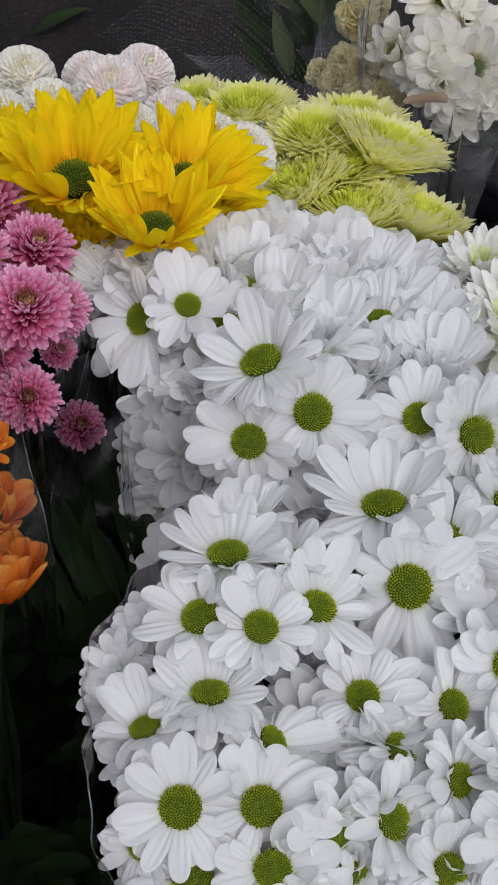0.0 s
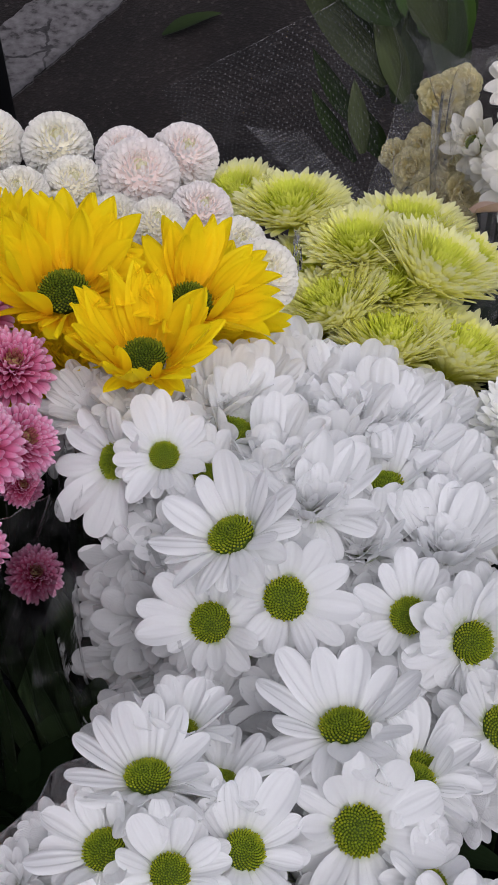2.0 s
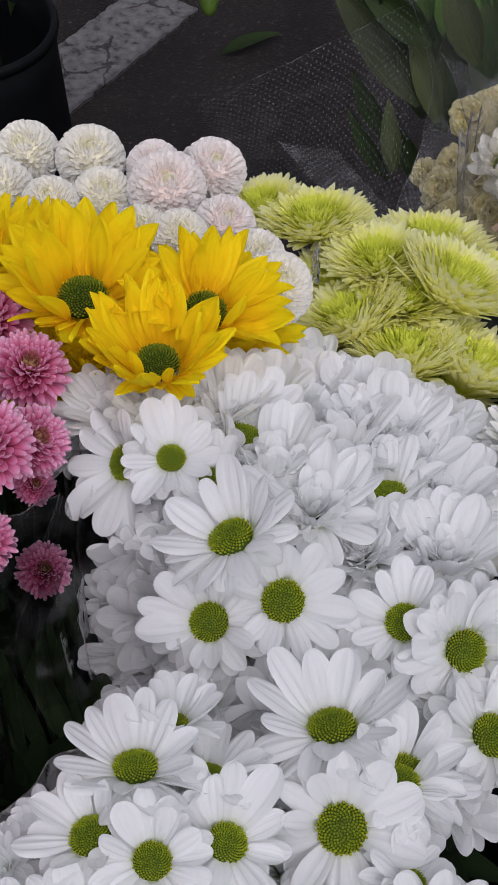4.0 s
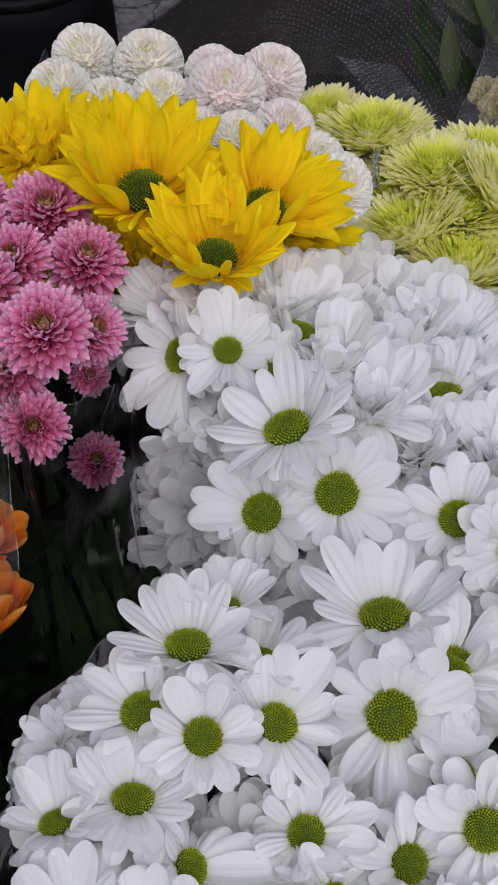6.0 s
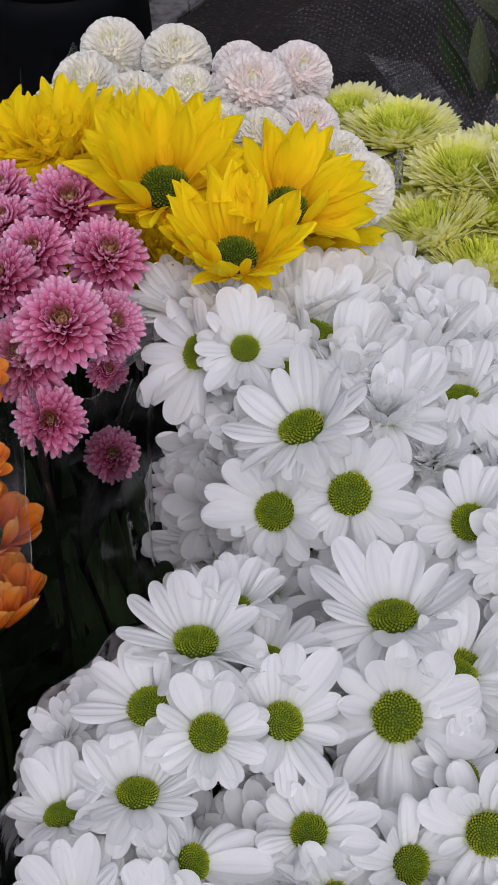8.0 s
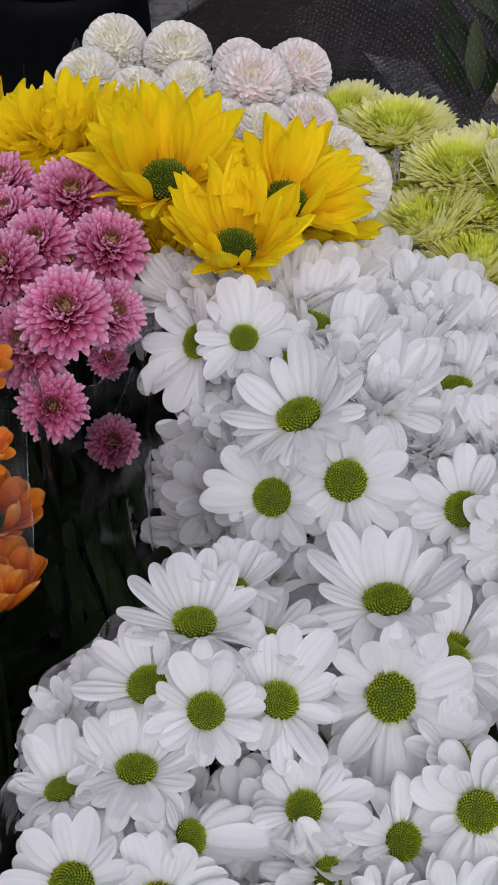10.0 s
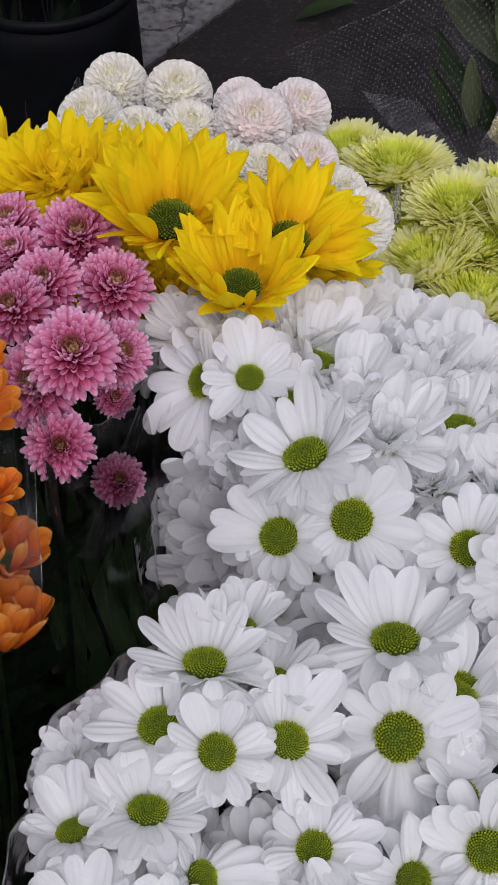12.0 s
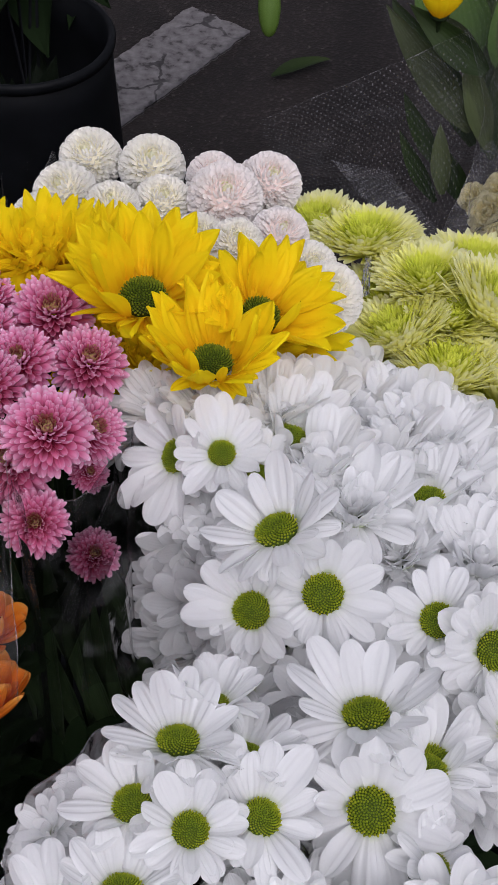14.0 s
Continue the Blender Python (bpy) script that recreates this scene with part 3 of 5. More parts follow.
def pompom_mesh(seed, mat):
    """A ball of short incurved spoon petals, row over row from a tight dimpled crown to the base."""
    r = random.Random(seed)
    n = 500
    pieces = []
    for k in range(n):
        grow = (k + 0.5) / n
        h = 1 - 1.8 * grow
        a = k * 2.39996 + r.uniform(-0.10, 0.10)
        ring = math.sqrt(max(0, 1 - h * h))
        nrm = Vector((ring * math.cos(a), ring * math.sin(a), h))
        down = Vector((h * math.cos(a), h * math.sin(a), -ring))
        young = min(1, grow * 8)
        way = (nrm + down * (0.62 * young - 0.28) + Vector((r.uniform(-0.16, 0.16), r.uniform(-0.16, 0.16), r.uniform(-0.1, 0.1)))).normalized()
        up = (nrm - down * 1.0 - way * (nrm - down).dot(way)).normalized()
        side = way.cross(up)
        size = (0.24 + 0.12 * young) * r.uniform(0.88, 1.12)
        p = blade(size, 0.178 * (0.5 + 0.5 * young) * r.uniform(0.88, 1.12), widest=0.7, base=0.65, tip=3.0, cup=0.9, arch=-0.6, nu=5, nv=7, rnd=r)
        m = Matrix((side, way, side.cross(way))).transposed().to_4x4()
        m.translation = nrm * (1.0 - size * r.uniform(0.86, 0.98)) * (0.93 + 0.07 * young)
        pieces.append(moved(p, m, 1 if k < 9 else 0))
    core = lathe([(0.74 * math.sin(b), 0.74 * math.cos(b)) for b in np.linspace(0.01, 3.13, 11)], 18)
    pieces.append((core[0], core[1], core[2] * 0 + 0.1, 0))
    return mesh_of("pompom", pieces, [mat, POMPOM_CROWN])


POMPOMS = [pompom_mesh(s, POMPOM) for s in range(3)]
PINK_POMPOMS = [pompom_mesh(s + 5, POMPOM_PINK) for s in range(3)]


def whole_flower(name, meshes, bunch, x, y, z, nx, ny, nz, d, label=""):
    seed = int(abs(x) * 7919 * 1000 + y * 104729 + z * 1e5)
    r = random.Random(seed)
    STALKS[bunch.name].append((Vector((x, y, z)), Vector((nx, ny, nz))))
    return part(name, r.choice(meshes), bunch, local(bunch, facing(x, y, z, nx, ny, nz, r.uniform(0, 360), d / 2)), label)


def pink_mum(bunch, *a):
    return whole_flower("chrysanthemum", PINK_MUMS, bunch, *a)


def yellow_mop(bunch, *a):
    """A yellow daisy seen from its side, all petals and no eye."""
    return whole_flower("yellow_daisy", YELLOW_FILLERS, bunch, *a)


def green_mum(bunch, *a):
    return whole_flower("chrysanthemum", GREEN_MUMS, bunch, *a)


def pressed_green_mum(bunch, *a):
    """One squeezed upright by the film, its pale outer petals standing like a cup."""
    return whole_flower("chrysanthemum", GREEN_CUPS, bunch, *a)


def cream_mum(bunch, *a):
    return whole_flower("chrysanthemum", CREAM_MUMS, bunch, *a)


def carnation(bunch, *a):
    return whole_flower("carnation", CARNATIONS, bunch, *a)


def pompom(bunch, x, y, z, nx, ny, nz, d, blush):
    return whole_flower("pompom", PINK_POMPOMS if blush > 0.5 else POMPOMS, bunch, x, y, z, nx, ny, nz, d, "blush-tinted pompom" if blush > 0.5 else "")


FILLERS = []
for s in range(5):
    FILLERS.append(tiered("filler", [(11, 0.18, -0.05, 14, 0.86, 0.42, 0), (9, 0.16, -0.02, 32, 0.90, 0.42, 0), (8, 0.12, -0.02, 50, 0.90, 0.40, 0), (6, 0.07, -0.02, 66, 0.84, 0.38, 0), (3, 0.03, 0.0, 80, 0.70, 0.34, 0)], [WHITE],
                          [dict(widest=(0.5, 0.66), base=0.40, tip=(2.0, 3.0), cup=(-0.2, 0.7), arch=(-0.1, 0.8), twist=(-0.3, 0.3), groove=(0.012, 0.04), nu=7, nv=8)], s + 200))


AGED_PETALS = make_petals("aged_petal", 10, AGED, 0.82, 0.36, widest=(0.5, 0.66), base=0.40, tip=(1.8, 2.6), cup=(-0.4, 0.9), arch=(-0.5, 1.0), twist=(-0.6, 0.6), ripple=(0.02, 0.08), nv=9)
AGED_FILLERS = [tiered("aged_filler", [(9, 0.16, -0.05, 0, 0.86, 0.44, 0), (8, 0.14, 0.0, 28, 0.86, 0.44, 0), (7, 0.10, 0.03, 52, 0.8, 0.40, 0), (4, 0.05, 0.03, 68, 0.62, 0.36, 0)], [AGED],
                       [dict(widest=(0.5, 0.68), base=0.42, tip=(1.7, 2.6), cup=(-0.4, 0.9), arch=(-0.5, 1.0), twist=(-0.6, 0.6), ripple=(0.02, 0.08), nu=5, nv=7)], s + 400) for s in range(4)]


def aged_daisy(bunch, x, y, z, nx, ny, nz, d, cup=40):
    seed = int(abs(x) * 7919 * 1000 + y * 104729 + z * 1e5)
    rows = [(11, 0.24, -0.05, cup - 22, 14, 1.2), (9, 0.25, -0.02, cup - 4, 16, 1.2)]
    return flower_head("daisy", bunch, x, y, z, nx, ny, nz, d, AGED_PETALS, DARK_DISCS, rows, seed, lean=0)


def crumpled_daisy(bunch, *a):
    """An older daisy squeezed among others in a bag."""
    return whole_flower("daisy", AGED_FILLERS, bunch, *a)


YELLOW_FILLERS = [tiered("yellow_filler", [(18, 0.20, -0.05, 8, 0.86, 0.25, 0), (18, 0.18, 0.0, 26, 0.90, 0.25, 0), (17, 0.15, 0.02, 42, 0.90, 0.24, 0), (14, 0.12, 0.03, 56, 0.84, 0.23, 0), (9, 0.07, 0.03, 70, 0.72, 0.21, 0), (5, 0.03, 0.02, 82, 0.58, 0.20, 0)], [YELLOW],
                         [dict(widest=(0.42, 0.60), base=0.36, tip=(1.4, 2.0), sharp=0.7, cup=(0.1, 0.9), arch=(-0.45, 0.35), twist=(-0.4, 0.4), ripple=(0.0, 0.06), groove=(0.02, 0.05), nu=7, nv=8)], s + 300) for s in range(4)]
r_yellow = random.Random(31)


def fill(bunch, cx, cy, rx, ry, z, count, size, seed, drop=0.03):
    """Half-hidden flowers below the top layer of a bunch."""
    r = random.Random(seed)
    for k in range(count):
        q, a = math.sqrt((k + 0.5) / count), k * 2.39996
        x, y = cx + rx * q * math.cos(a), cy + ry * q * math.sin(a)
        h = z - drop * q * q - r.uniform(0, 0.012)
        n = Vector((q * math.cos(a) * 0.8, q * math.sin(a) * 0.8, 1)).normalized() + Vector((r.uniform(-0.2, 0.2), r.uniform(-0.2, 0.2), 0))
        part("daisy", r.choice(FILLERS), bunch, local(bunch, facing(x, y, h, *n, r.uniform(0, 360), size / 2 * r.uniform(0.85, 1.1))))
        STALKS[bunch.name].append((Vector((x, y, h)), n))


def crushed_daisy(bunch, *a):
    """A daisy pressed against the film, its eye hidden."""
    return whole_flower("daisy", FILLERS, bunch, *a)


def fan_daisy(bunch, x, y, z, nx, ny, nz, d):
    """A daisy squeezed upright: broad rear petals stand like a fan, the short front ones fold over the eye."""
    r = random.Random(int(abs(x) * 91193 * 100 + y * 60013 + z * 1e5))
    fan = []
    for k in range(9):
        fan.append((100 + 20 * k + r.uniform(-7, 7), 40 + 14 * math.sin(math.pi * k / 8) + r.uniform(-9, 9), r.uniform(1.08, 1.32)))
    for k in range(5):
        fan.append((135 + 23 * k + r.uniform(-8, 8), r.uniform(24, 38), r.uniform(1.15, 1.35)))
    for k in range(6):
        fan.append((295 + 26 * k + r.uniform(-9, 9), r.uniform(38, 74), r.uniform(0.72, 1.0)))
    return daisy(bunch, x, y, z, nx, ny, nz, d, 44, fan, eye=False)


def stems(bunch, gather=0.45, mat=None):
    """All stalks of a bunch, drawn together and down to its foot."""
    r = random.Random(5)
    foot = bunch.location
    for p, n in STALKS[bunch.name]:
        a = p - n.normalized() * 0.006
        b = Vector((foot.x + (p.x - foot.x) * 0.35, foot.y + (p.y - foot.y) * 0.35, gather))
        c = Vector((foot.x + r.uniform(-0.03, 0.03), foot.y + r.uniform(-0.03, 0.03), foot.z))
        mid = a - n.normalized() * 0.03
        mid.z = min(mid.z, a.z - 0.02)
        pts = [a, mid, mid.lerp(b, 0.5) + Vector((r.uniform(-0.008, 0.008), r.uniform(-0.008, 0.008), 0)), b, c]
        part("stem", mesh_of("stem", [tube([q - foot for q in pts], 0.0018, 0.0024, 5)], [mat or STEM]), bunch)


LEAVES = []
for s in range(3):
    q = random.Random(s)
    lobes = [blade(0.06, 0.022, widest=0.4, base=0.3, tip=1.4, cup=0.3, arch=0.5, ripple=0.05, rnd=q)]
    pieces = [(*lobes[0], 0)]
    for side in (-1, 1):
        for at, turn, length in ((0.012, 50, 0.026), (0.026, 40, 0.024)):
            p = blade(length, 0.013, widest=0.5, base=0.5, tip=1.5, cup=0.3, arch=0.3, nu=4, nv=5, rnd=q)
            pieces.append(moved(p, Matrix.Translation((0, at, -0.001)) @ rot("Z", -side * turn)))
    # Leaves tucked in the bunches, coloured as if in deep shade.
    LEAVES.append(mesh_of("leaf", pieces, [SHADED_LEAF]))


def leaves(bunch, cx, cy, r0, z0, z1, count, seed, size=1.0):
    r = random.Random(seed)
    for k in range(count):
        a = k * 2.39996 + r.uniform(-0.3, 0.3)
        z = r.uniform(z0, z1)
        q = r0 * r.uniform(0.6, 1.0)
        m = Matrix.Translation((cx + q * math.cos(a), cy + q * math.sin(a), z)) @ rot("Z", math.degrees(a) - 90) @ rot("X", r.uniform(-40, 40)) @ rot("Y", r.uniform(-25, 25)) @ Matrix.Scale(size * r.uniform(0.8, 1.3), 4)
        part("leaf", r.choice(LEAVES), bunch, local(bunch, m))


def sleeve(bunch, cx, cy, rx, ry, z_top, z_low, r_low, start, end, seed, mat, flare=0.0, n=70, rows=16, ragged=0.008, wrinkle=0.004, edge=False):
    """A cone of wrapping film round a bunch, from a narrow foot to a wavy open rim; start and end in degrees."""
    r = random.Random(seed)
    ph = [r.uniform(0, 6.28) for _ in range(8)]
    a = np.radians(np.linspace(start, end, n))[:, None]
    t = np.linspace(0, 1, rows)[None]
    wob = sum(np.sin(a * k + ph[i] + t * (2 + i)) / (1 + i * 0.6) for i, k in enumerate((5, 9, 14, 23, 31)))
    grow = np.sin(t * np.pi / 2) ** 0.8
    x = cx + (r_low + (rx - r_low) * grow + flare * t ** 6 + wrinkle * wob * t) * np.cos(a)
    y = cy + (r_low + (ry - r_low) * grow + flare * t ** 6 + wrinkle * wob * t) * np.sin(a)
    z = z_low + (z_top - z_low) * t + ragged * np.sin(a * 4 + ph[6]) * t ** 4 + ragged * 0.5 * np.sin(a * 11 + ph[7]) * t ** 4
    v = np.stack([x, y, z + 0 * a], -1).reshape(-1, 3) - np.array(bunch.location)
    uv = np.stack(np.broadcast_arrays(a * rx, t * (z_top - z_low)), -1).reshape(-1, 2)
    me = mesh_of("film", [(v, grid_faces(n, rows), uv, 0)], [mat])
    film = part("film_sleeve", me, bunch, None, "crinkled clear wrapping film")
    if edge:
        rim = v.reshape(n, rows, 3)[:, -1]
        part("film_edge", mesh_of("film_edge", [tube(rim, 0.0004, 0.0004, 5)], [FILM_EDGE]), film)
    return film


def sheet(bunch, name, corners, seed, mat, label, wrinkle=0.004, n=28, curl=0.0, edge=False, sway=0.0):
    """A loose piece of film between four corners, creased."""
    r = random.Random(seed)
    c = np.array(corners, float)
    u = np.linspace(0, 1, n)[:, None, None]
    w = np.linspace(0, 1, n)[None, :, None]
    p = (1 - u) * (1 - w) * c[0] + u * (1 - w) * c[1] + u * w * c[2] + (1 - u) * w * c[3]
    p = p + (c[1] - c[0]) * sway * (np.sin(w * np.pi) + 0.25 * np.sin(w * 9)) * (1 - u)
    nrm = np.cross(c[1] - c[0], c[3] - c[0])
    nrm = nrm / np.linalg.norm(nrm)
    ph = [r.uniform(0, 6.28) for _ in range(6)]
    fold = sum(np.abs(np.sin(u * k + w * j + ph[i])) / (1 + i) for i, (k, j) in enumerate(((4, 3), (9, -5), (3, 11), (15, 7))))
    p = p + nrm * (wrinkle * (fold - 1) + curl * np.sin(u * np.pi) * np.sin(w * np.pi))
    p = p + np.array((0, 0, 1)) * wrinkle * 0.6 * np.sin(u * 13 + ph[4]) * np.sin(w * 9 + ph[5])
    du, dw = np.linalg.norm(c[1] - c[0]), np.linalg.norm(c[3] - c[0])
    uv = np.stack(np.broadcast_arrays((u * du)[..., 0] * 4, (w * dw)[..., 0] * 4), -1).reshape(-1, 2)
    v = p.reshape(-1, 3) - np.array(bunch.location)
    film = part(name, mesh_of(name, [(v, grid_faces(n, n), uv, 0)], [mat]), bunch, None, label)
    if edge:
        part("film_edge", mesh_of("film_edge", [tube(v.reshape(n, n, 3)[0], 0.0003, 0.0003, 4)], [FILM_EDGE]), film)
    return film


def tulip(bunch, x, y, z, size):
    """A yellow bloom of six broad petals closed to a cup."""
    r = random.Random(4)
    head = part("bloom", STALK, bunch, local(bunch, Matrix.Translation((x, y, z)) @ Matrix.Scale(size, 4)), "yellow cupped bloom")
    for k in range(6):
        me = mesh_of("bloom_petal", [(*blade(1.3, 0.75, widest=0.5, base=0.5, tip=1.8, cup=0.8, arch=-0.5, nu=7, nv=10, rnd=r), 0)], [YELLOW])
        part("petal", me, head, rot("Z", 60 * k) @ Matrix.Translation((0, 0.15, 0)) @ rot("X", 55 + 8 * (k % 2)))


def bud(bunch, x, y, z, size, tilt):
    profile = [(0.0, 0.0), (0.22, 0.05), (0.34, 0.3), (0.36, 0.6), (0.31, 1.0), (0.22, 1.28), (0.12, 1.42), (0.0, 1.46)]
    me = mesh_of("bud", [lathe(profile, 12)], [BUD])
    part("bud", me, bunch, local(bunch, Matrix.Translation((x, y, z)) @ rot("X", tilt) @ Matrix.Scale(size, 4)), "closed green flower bud")


def lily_leaf(bunch, foot, tip, width, mat=None):
    """A long pointed leaf from foot to tip, upper side towards the street."""
    a, b = Vector(foot), Vector(tip)
    way = (b - a).normalized()
    face = Vector((-0.2, -0.9, 0.4))
    side = way.cross(face).normalized()
    m = Matrix((side, way, side.cross(way))).transposed().to_4x4()
    m.translation = a
    r = random.Random(int(width * 1e5 + a.x * 1e4))
    v, f, uv = blade((b - a).length * 1.04, width, widest=0.33, base=0.3, tip=1.5, sharp=0.95, cup=0.5, arch=r.uniform(0.1, 0.5), twist=r.uniform(-0.4, 0.4), ripple=0.03, nu=7, nv=14, rnd=r)
    return part("leaf", mesh_of("lily_leaf", [(v, f, uv, 0)], [mat or LILY_LEAF]), bunch, local(bunch, m))


# ---------------------------------------------------------------- ground
def plane_mesh(name, x0, x1, y0, y1, mat, n=2, z=0.0):
    u = np.linspace(x0, x1, n)[:, None] * np.ones((1, n))
    w = np.ones((n, 1)) * np.linspace(y0, y1, n)[None]
    v = np.stack([u.ravel(), w.ravel(), np.full(n * n, z)], 1)
    return mesh_of(name, [(v, grid_faces(n, n), v[:, :2], 0)], [mat])


tagged(new("ground", plane_mesh("ground", -400, 400, -400, 400, ASPHALT)), "dark grey worn asphalt of a street", "ground", kind="structure")


def painted_line():
    """A worn parking line with ragged, chipped edges, a few millimetres proud of the asphalt."""
    r = random.Random(3)
    n, w = 240, 9
    t = np.linspace(-1.2, 0.336, n)
    way, side = np.array((0.593, 0.805)), np.array((-0.805, 0.593))
    low = np.array([noise.fractal((k * 0.35, 0, 1.0), 1.0, 2.0, 4) for k in range(n)]) * 0.006
    high = 0.128 + np.array([noise.fractal((k * 0.35, 9, 1.0), 1.0, 2.0, 4) for k in range(n)]) * 0.006
    s = np.linspace(0, 1, w)[None]
    off = low[:, None] * (1 - s) + high[:, None] * s
    end = np.array([noise.fractal((k * 0.9, 4, 2.0), 1.0, 2.0, 3) for k in range(w)]) * 0.008
    tt = t[:, None] + np.where(np.arange(n)[:, None] == n - 1, end[None], 0)
    p = np.array((-0.157, 1.925)) + tt[..., None] * way + off[..., None] * side
    top = np.concatenate([p.reshape(-1, 2), np.full((n * w, 1), 0.004)], 1)
    skirt = []
    faces = [grid_faces(n, w)]
    base = n * w
    rim = [i * w for i in range(n)] + [(n - 1) * w + j for j in range(1, w)] + [i * w + w - 1 for i in range(n - 2, -1, -1)]
    low_v = top[rim] - np.array((0, 0, 0.0038))
    k = len(rim)
    faces.append(np.array([[rim[i], rim[i + 1], base + i + 1, base + i] for i in range(k - 1)]))
    v = np.concatenate([top, low_v])
    f = np.concatenate(faces)
    me = mesh_of("painted_line", [(v, f, v[:, :2], 0)], [PAINT])
    return tagged(new("painted_line", me), "worn and cracked white road line on asphalt", "road marking", kind="structure")


painted_line()


# ---------------------------------------------------------------- buckets
def bucket(x, y, r_top, r_low, h, label, lip=0.009, bail=True):
    b = new("bucket")
    b.location = (x, y, 0)
    wall = [(0.0, 0.006), (r_low, 0.006), (r_low + 0.004, 0.0), (r_low + 0.006, 0.01), (r_top - 0.002, h - 0.05), (r_top - 0.002, h - 0.002),
            (r_top - 0.006, h - 0.002), (r_top - 0.008, h - 0.05), (r_low - 0.001, 0.016), (0.0, 0.016)]
    part("body", mesh_of("bucket", [lathe(wall, 48)], [BLACK]), b)
    ring = [(r_top - 0.001, h - 0.012), (r_top + lip - 0.001, h - 0.012), (r_top + lip, h - 0.003), (r_top + lip - 0.003, h + 0.002), (r_top - 0.004, h + 0.002), (r_top - 0.007, h - 0.001)]
    part("rim", mesh_of("rim", [lathe(ring, 48)], [BLACK]), b)
    for side in (-1, 1) if bail else ():
        lug = lathe([(0.0, 0.0), (0.011, 0.0), (0.013, 0.004), (0.009, 0.012), (0.0, 0.013)], 14)
        part("lug", mesh_of("lug", [lug], [BLACK]), b, Matrix.Translation((side * (r_top - 0.004), 0, h - 0.03)) @ rot("Y", side * 90))
    if not bail:
        return tagged(b, label, "bucket", group="flower buckets")
    bow = [((r_top + 0.011) * math.cos(q), -(r_top + 0.016) * math.sin(q), h - 0.03 + 0.0 * q) for q in np.linspace(0, math.pi, 22)]
    part("handle", mesh_of("handle", [tube(bow, 0.003, 0.003, 8)], [BLACK]), b)
    return tagged(b, label, "bucket", group="flower buckets")


def crate(x0, x1, y0, y1, z0, h, label):
    """A slatted wooden box: corner posts, three boards a side, a boarded floor."""
    c = new("wooden_crate")
    c.location = ((x0 + x1) / 2, (y0 + y1) / 2, z0)
    w, d = x1 - x0, y1 - y0

    def board(name, x, y, z, sx, sy, sz):
        bm = bmesh.new()
        bmesh.ops.create_cube(bm, size=1.0)
        bmesh.ops.scale(bm, vec=(sx, sy, sz), verts=bm.verts)
        bmesh.ops.bevel(bm, geom=bm.edges[:], offset=0.002, segments=2, affect="EDGES")
        me = bpy.data.meshes.new(name)
        bm.to_mesh(me)
        bm.free()
        me.materials.append(WOOD)
        part(name, me, c, Matrix.Translation((x, y, z)))

    for sx in (-1, 1):
        for sy in (-1, 1):
            board("post", sx * (w / 2 - 0.022), sy * (d / 2 - 0.022), h / 2, 0.024, 0.024, h)
    t = (h - 0.02) / 3
    for k in range(3):
        z = t * (k + 0.5) + 0.005
        for s in (-1, 1):
            board("slat", 0, s * (d / 2 - 0.005), z, w, 0.010, t - 0.012)
            board("slat", s * (w / 2 - 0.005), 0, z, 0.010, d - 0.024, t - 0.012)
    for k in range(4):
        board("floor_board", 0, (k - 1.5) * d / 4.2, 0.006, w - 0.03, d / 4.2 - 0.006, 0.010)
    return tagged(c, label, "crate", group="wooden crates")


crate(0.30, 0.64, 0.60, 0.71, 0.0, 0.31, "reddish-brown stained wooden slat crate on asphalt")
crate(0.303, 0.637, 0.602, 0.708, 0.313, 0.31, "reddish-brown stained wooden slat crate stacked on another")

for x, y in ((0.04, 0.23), (0.08, 0.43), (-0.14, 0.55), (-0.15, 0.35), (-0.05, 0.70), (0.13, 0.68), (0.24, 0.515), (0.27, 0.80), (0.12, 0.94), (0.45, 0.84), (0.36, 0.98)):
    bucket(x, y, 0.082, 0.066, 0.42, "tall black plastic flower bucket on the asphalt")
bucket(-0.266, 1.705, 0.120, 0.124, 0.30, "wide black plastic bucket on the asphalt", lip=0.003, bail=False)

# ---------------------------------------------------------------- front bunch of white daisies
white_front = bouquet("white_daisy_bouquet", 0.04, 0.23, "bouquet of white daisies with green eyes in film")
daisy(white_front, -0.0121, 0.3267, 0.8278, -0.00, 0.31, 0.95, 0.0591, 44, [(15, 35, 0.95), (60, 30, 0.95), (108, 30, 0.95), (144, 45, 1.10), (171, 45, 1.10), (198, 45, 1.15), (225, 45, 1.00), (249, 35, 1.20), (279, 20, 1.10), (351, 30, 0.90)])
daisy(white_front, -0.0306, 0.3019, 0.8189, -0.22, -0.00, 0.98, 0.0559, 32, [(15, 50, 0.85), (57, 55, 0.80), (102, 40, 0.90), (144, 35, 1.05), (186, 15, 1.10), (240, 45, 0.80), (294, 45, 0.90)])
daisy(white_front, -0.0061, 0.2891, 0.8209, 0.11, -0.25, 0.96, 0.0504, 32, [(12, 35, 1.10), (51, 40, 0.90), (159, 35, 0.75), (183, 15, 0.75), (222, 25, 0.70), (273, 35, 0.90), (318, 50, 0.90), (345, 30, 1.15)])
daisy(white_front, 0.0234, 0.2998, 0.8117, 0.31, -0.08, 0.95, 0.0551, 32, [(87, 10, 0.90), (111, -10, 1.05), (141, 5, 1.25), (177, 15, 0.80), (222, 20, 0.95), (252, 35, 1.35), (285, 40, 1.15), (309, 40, 1.00)])
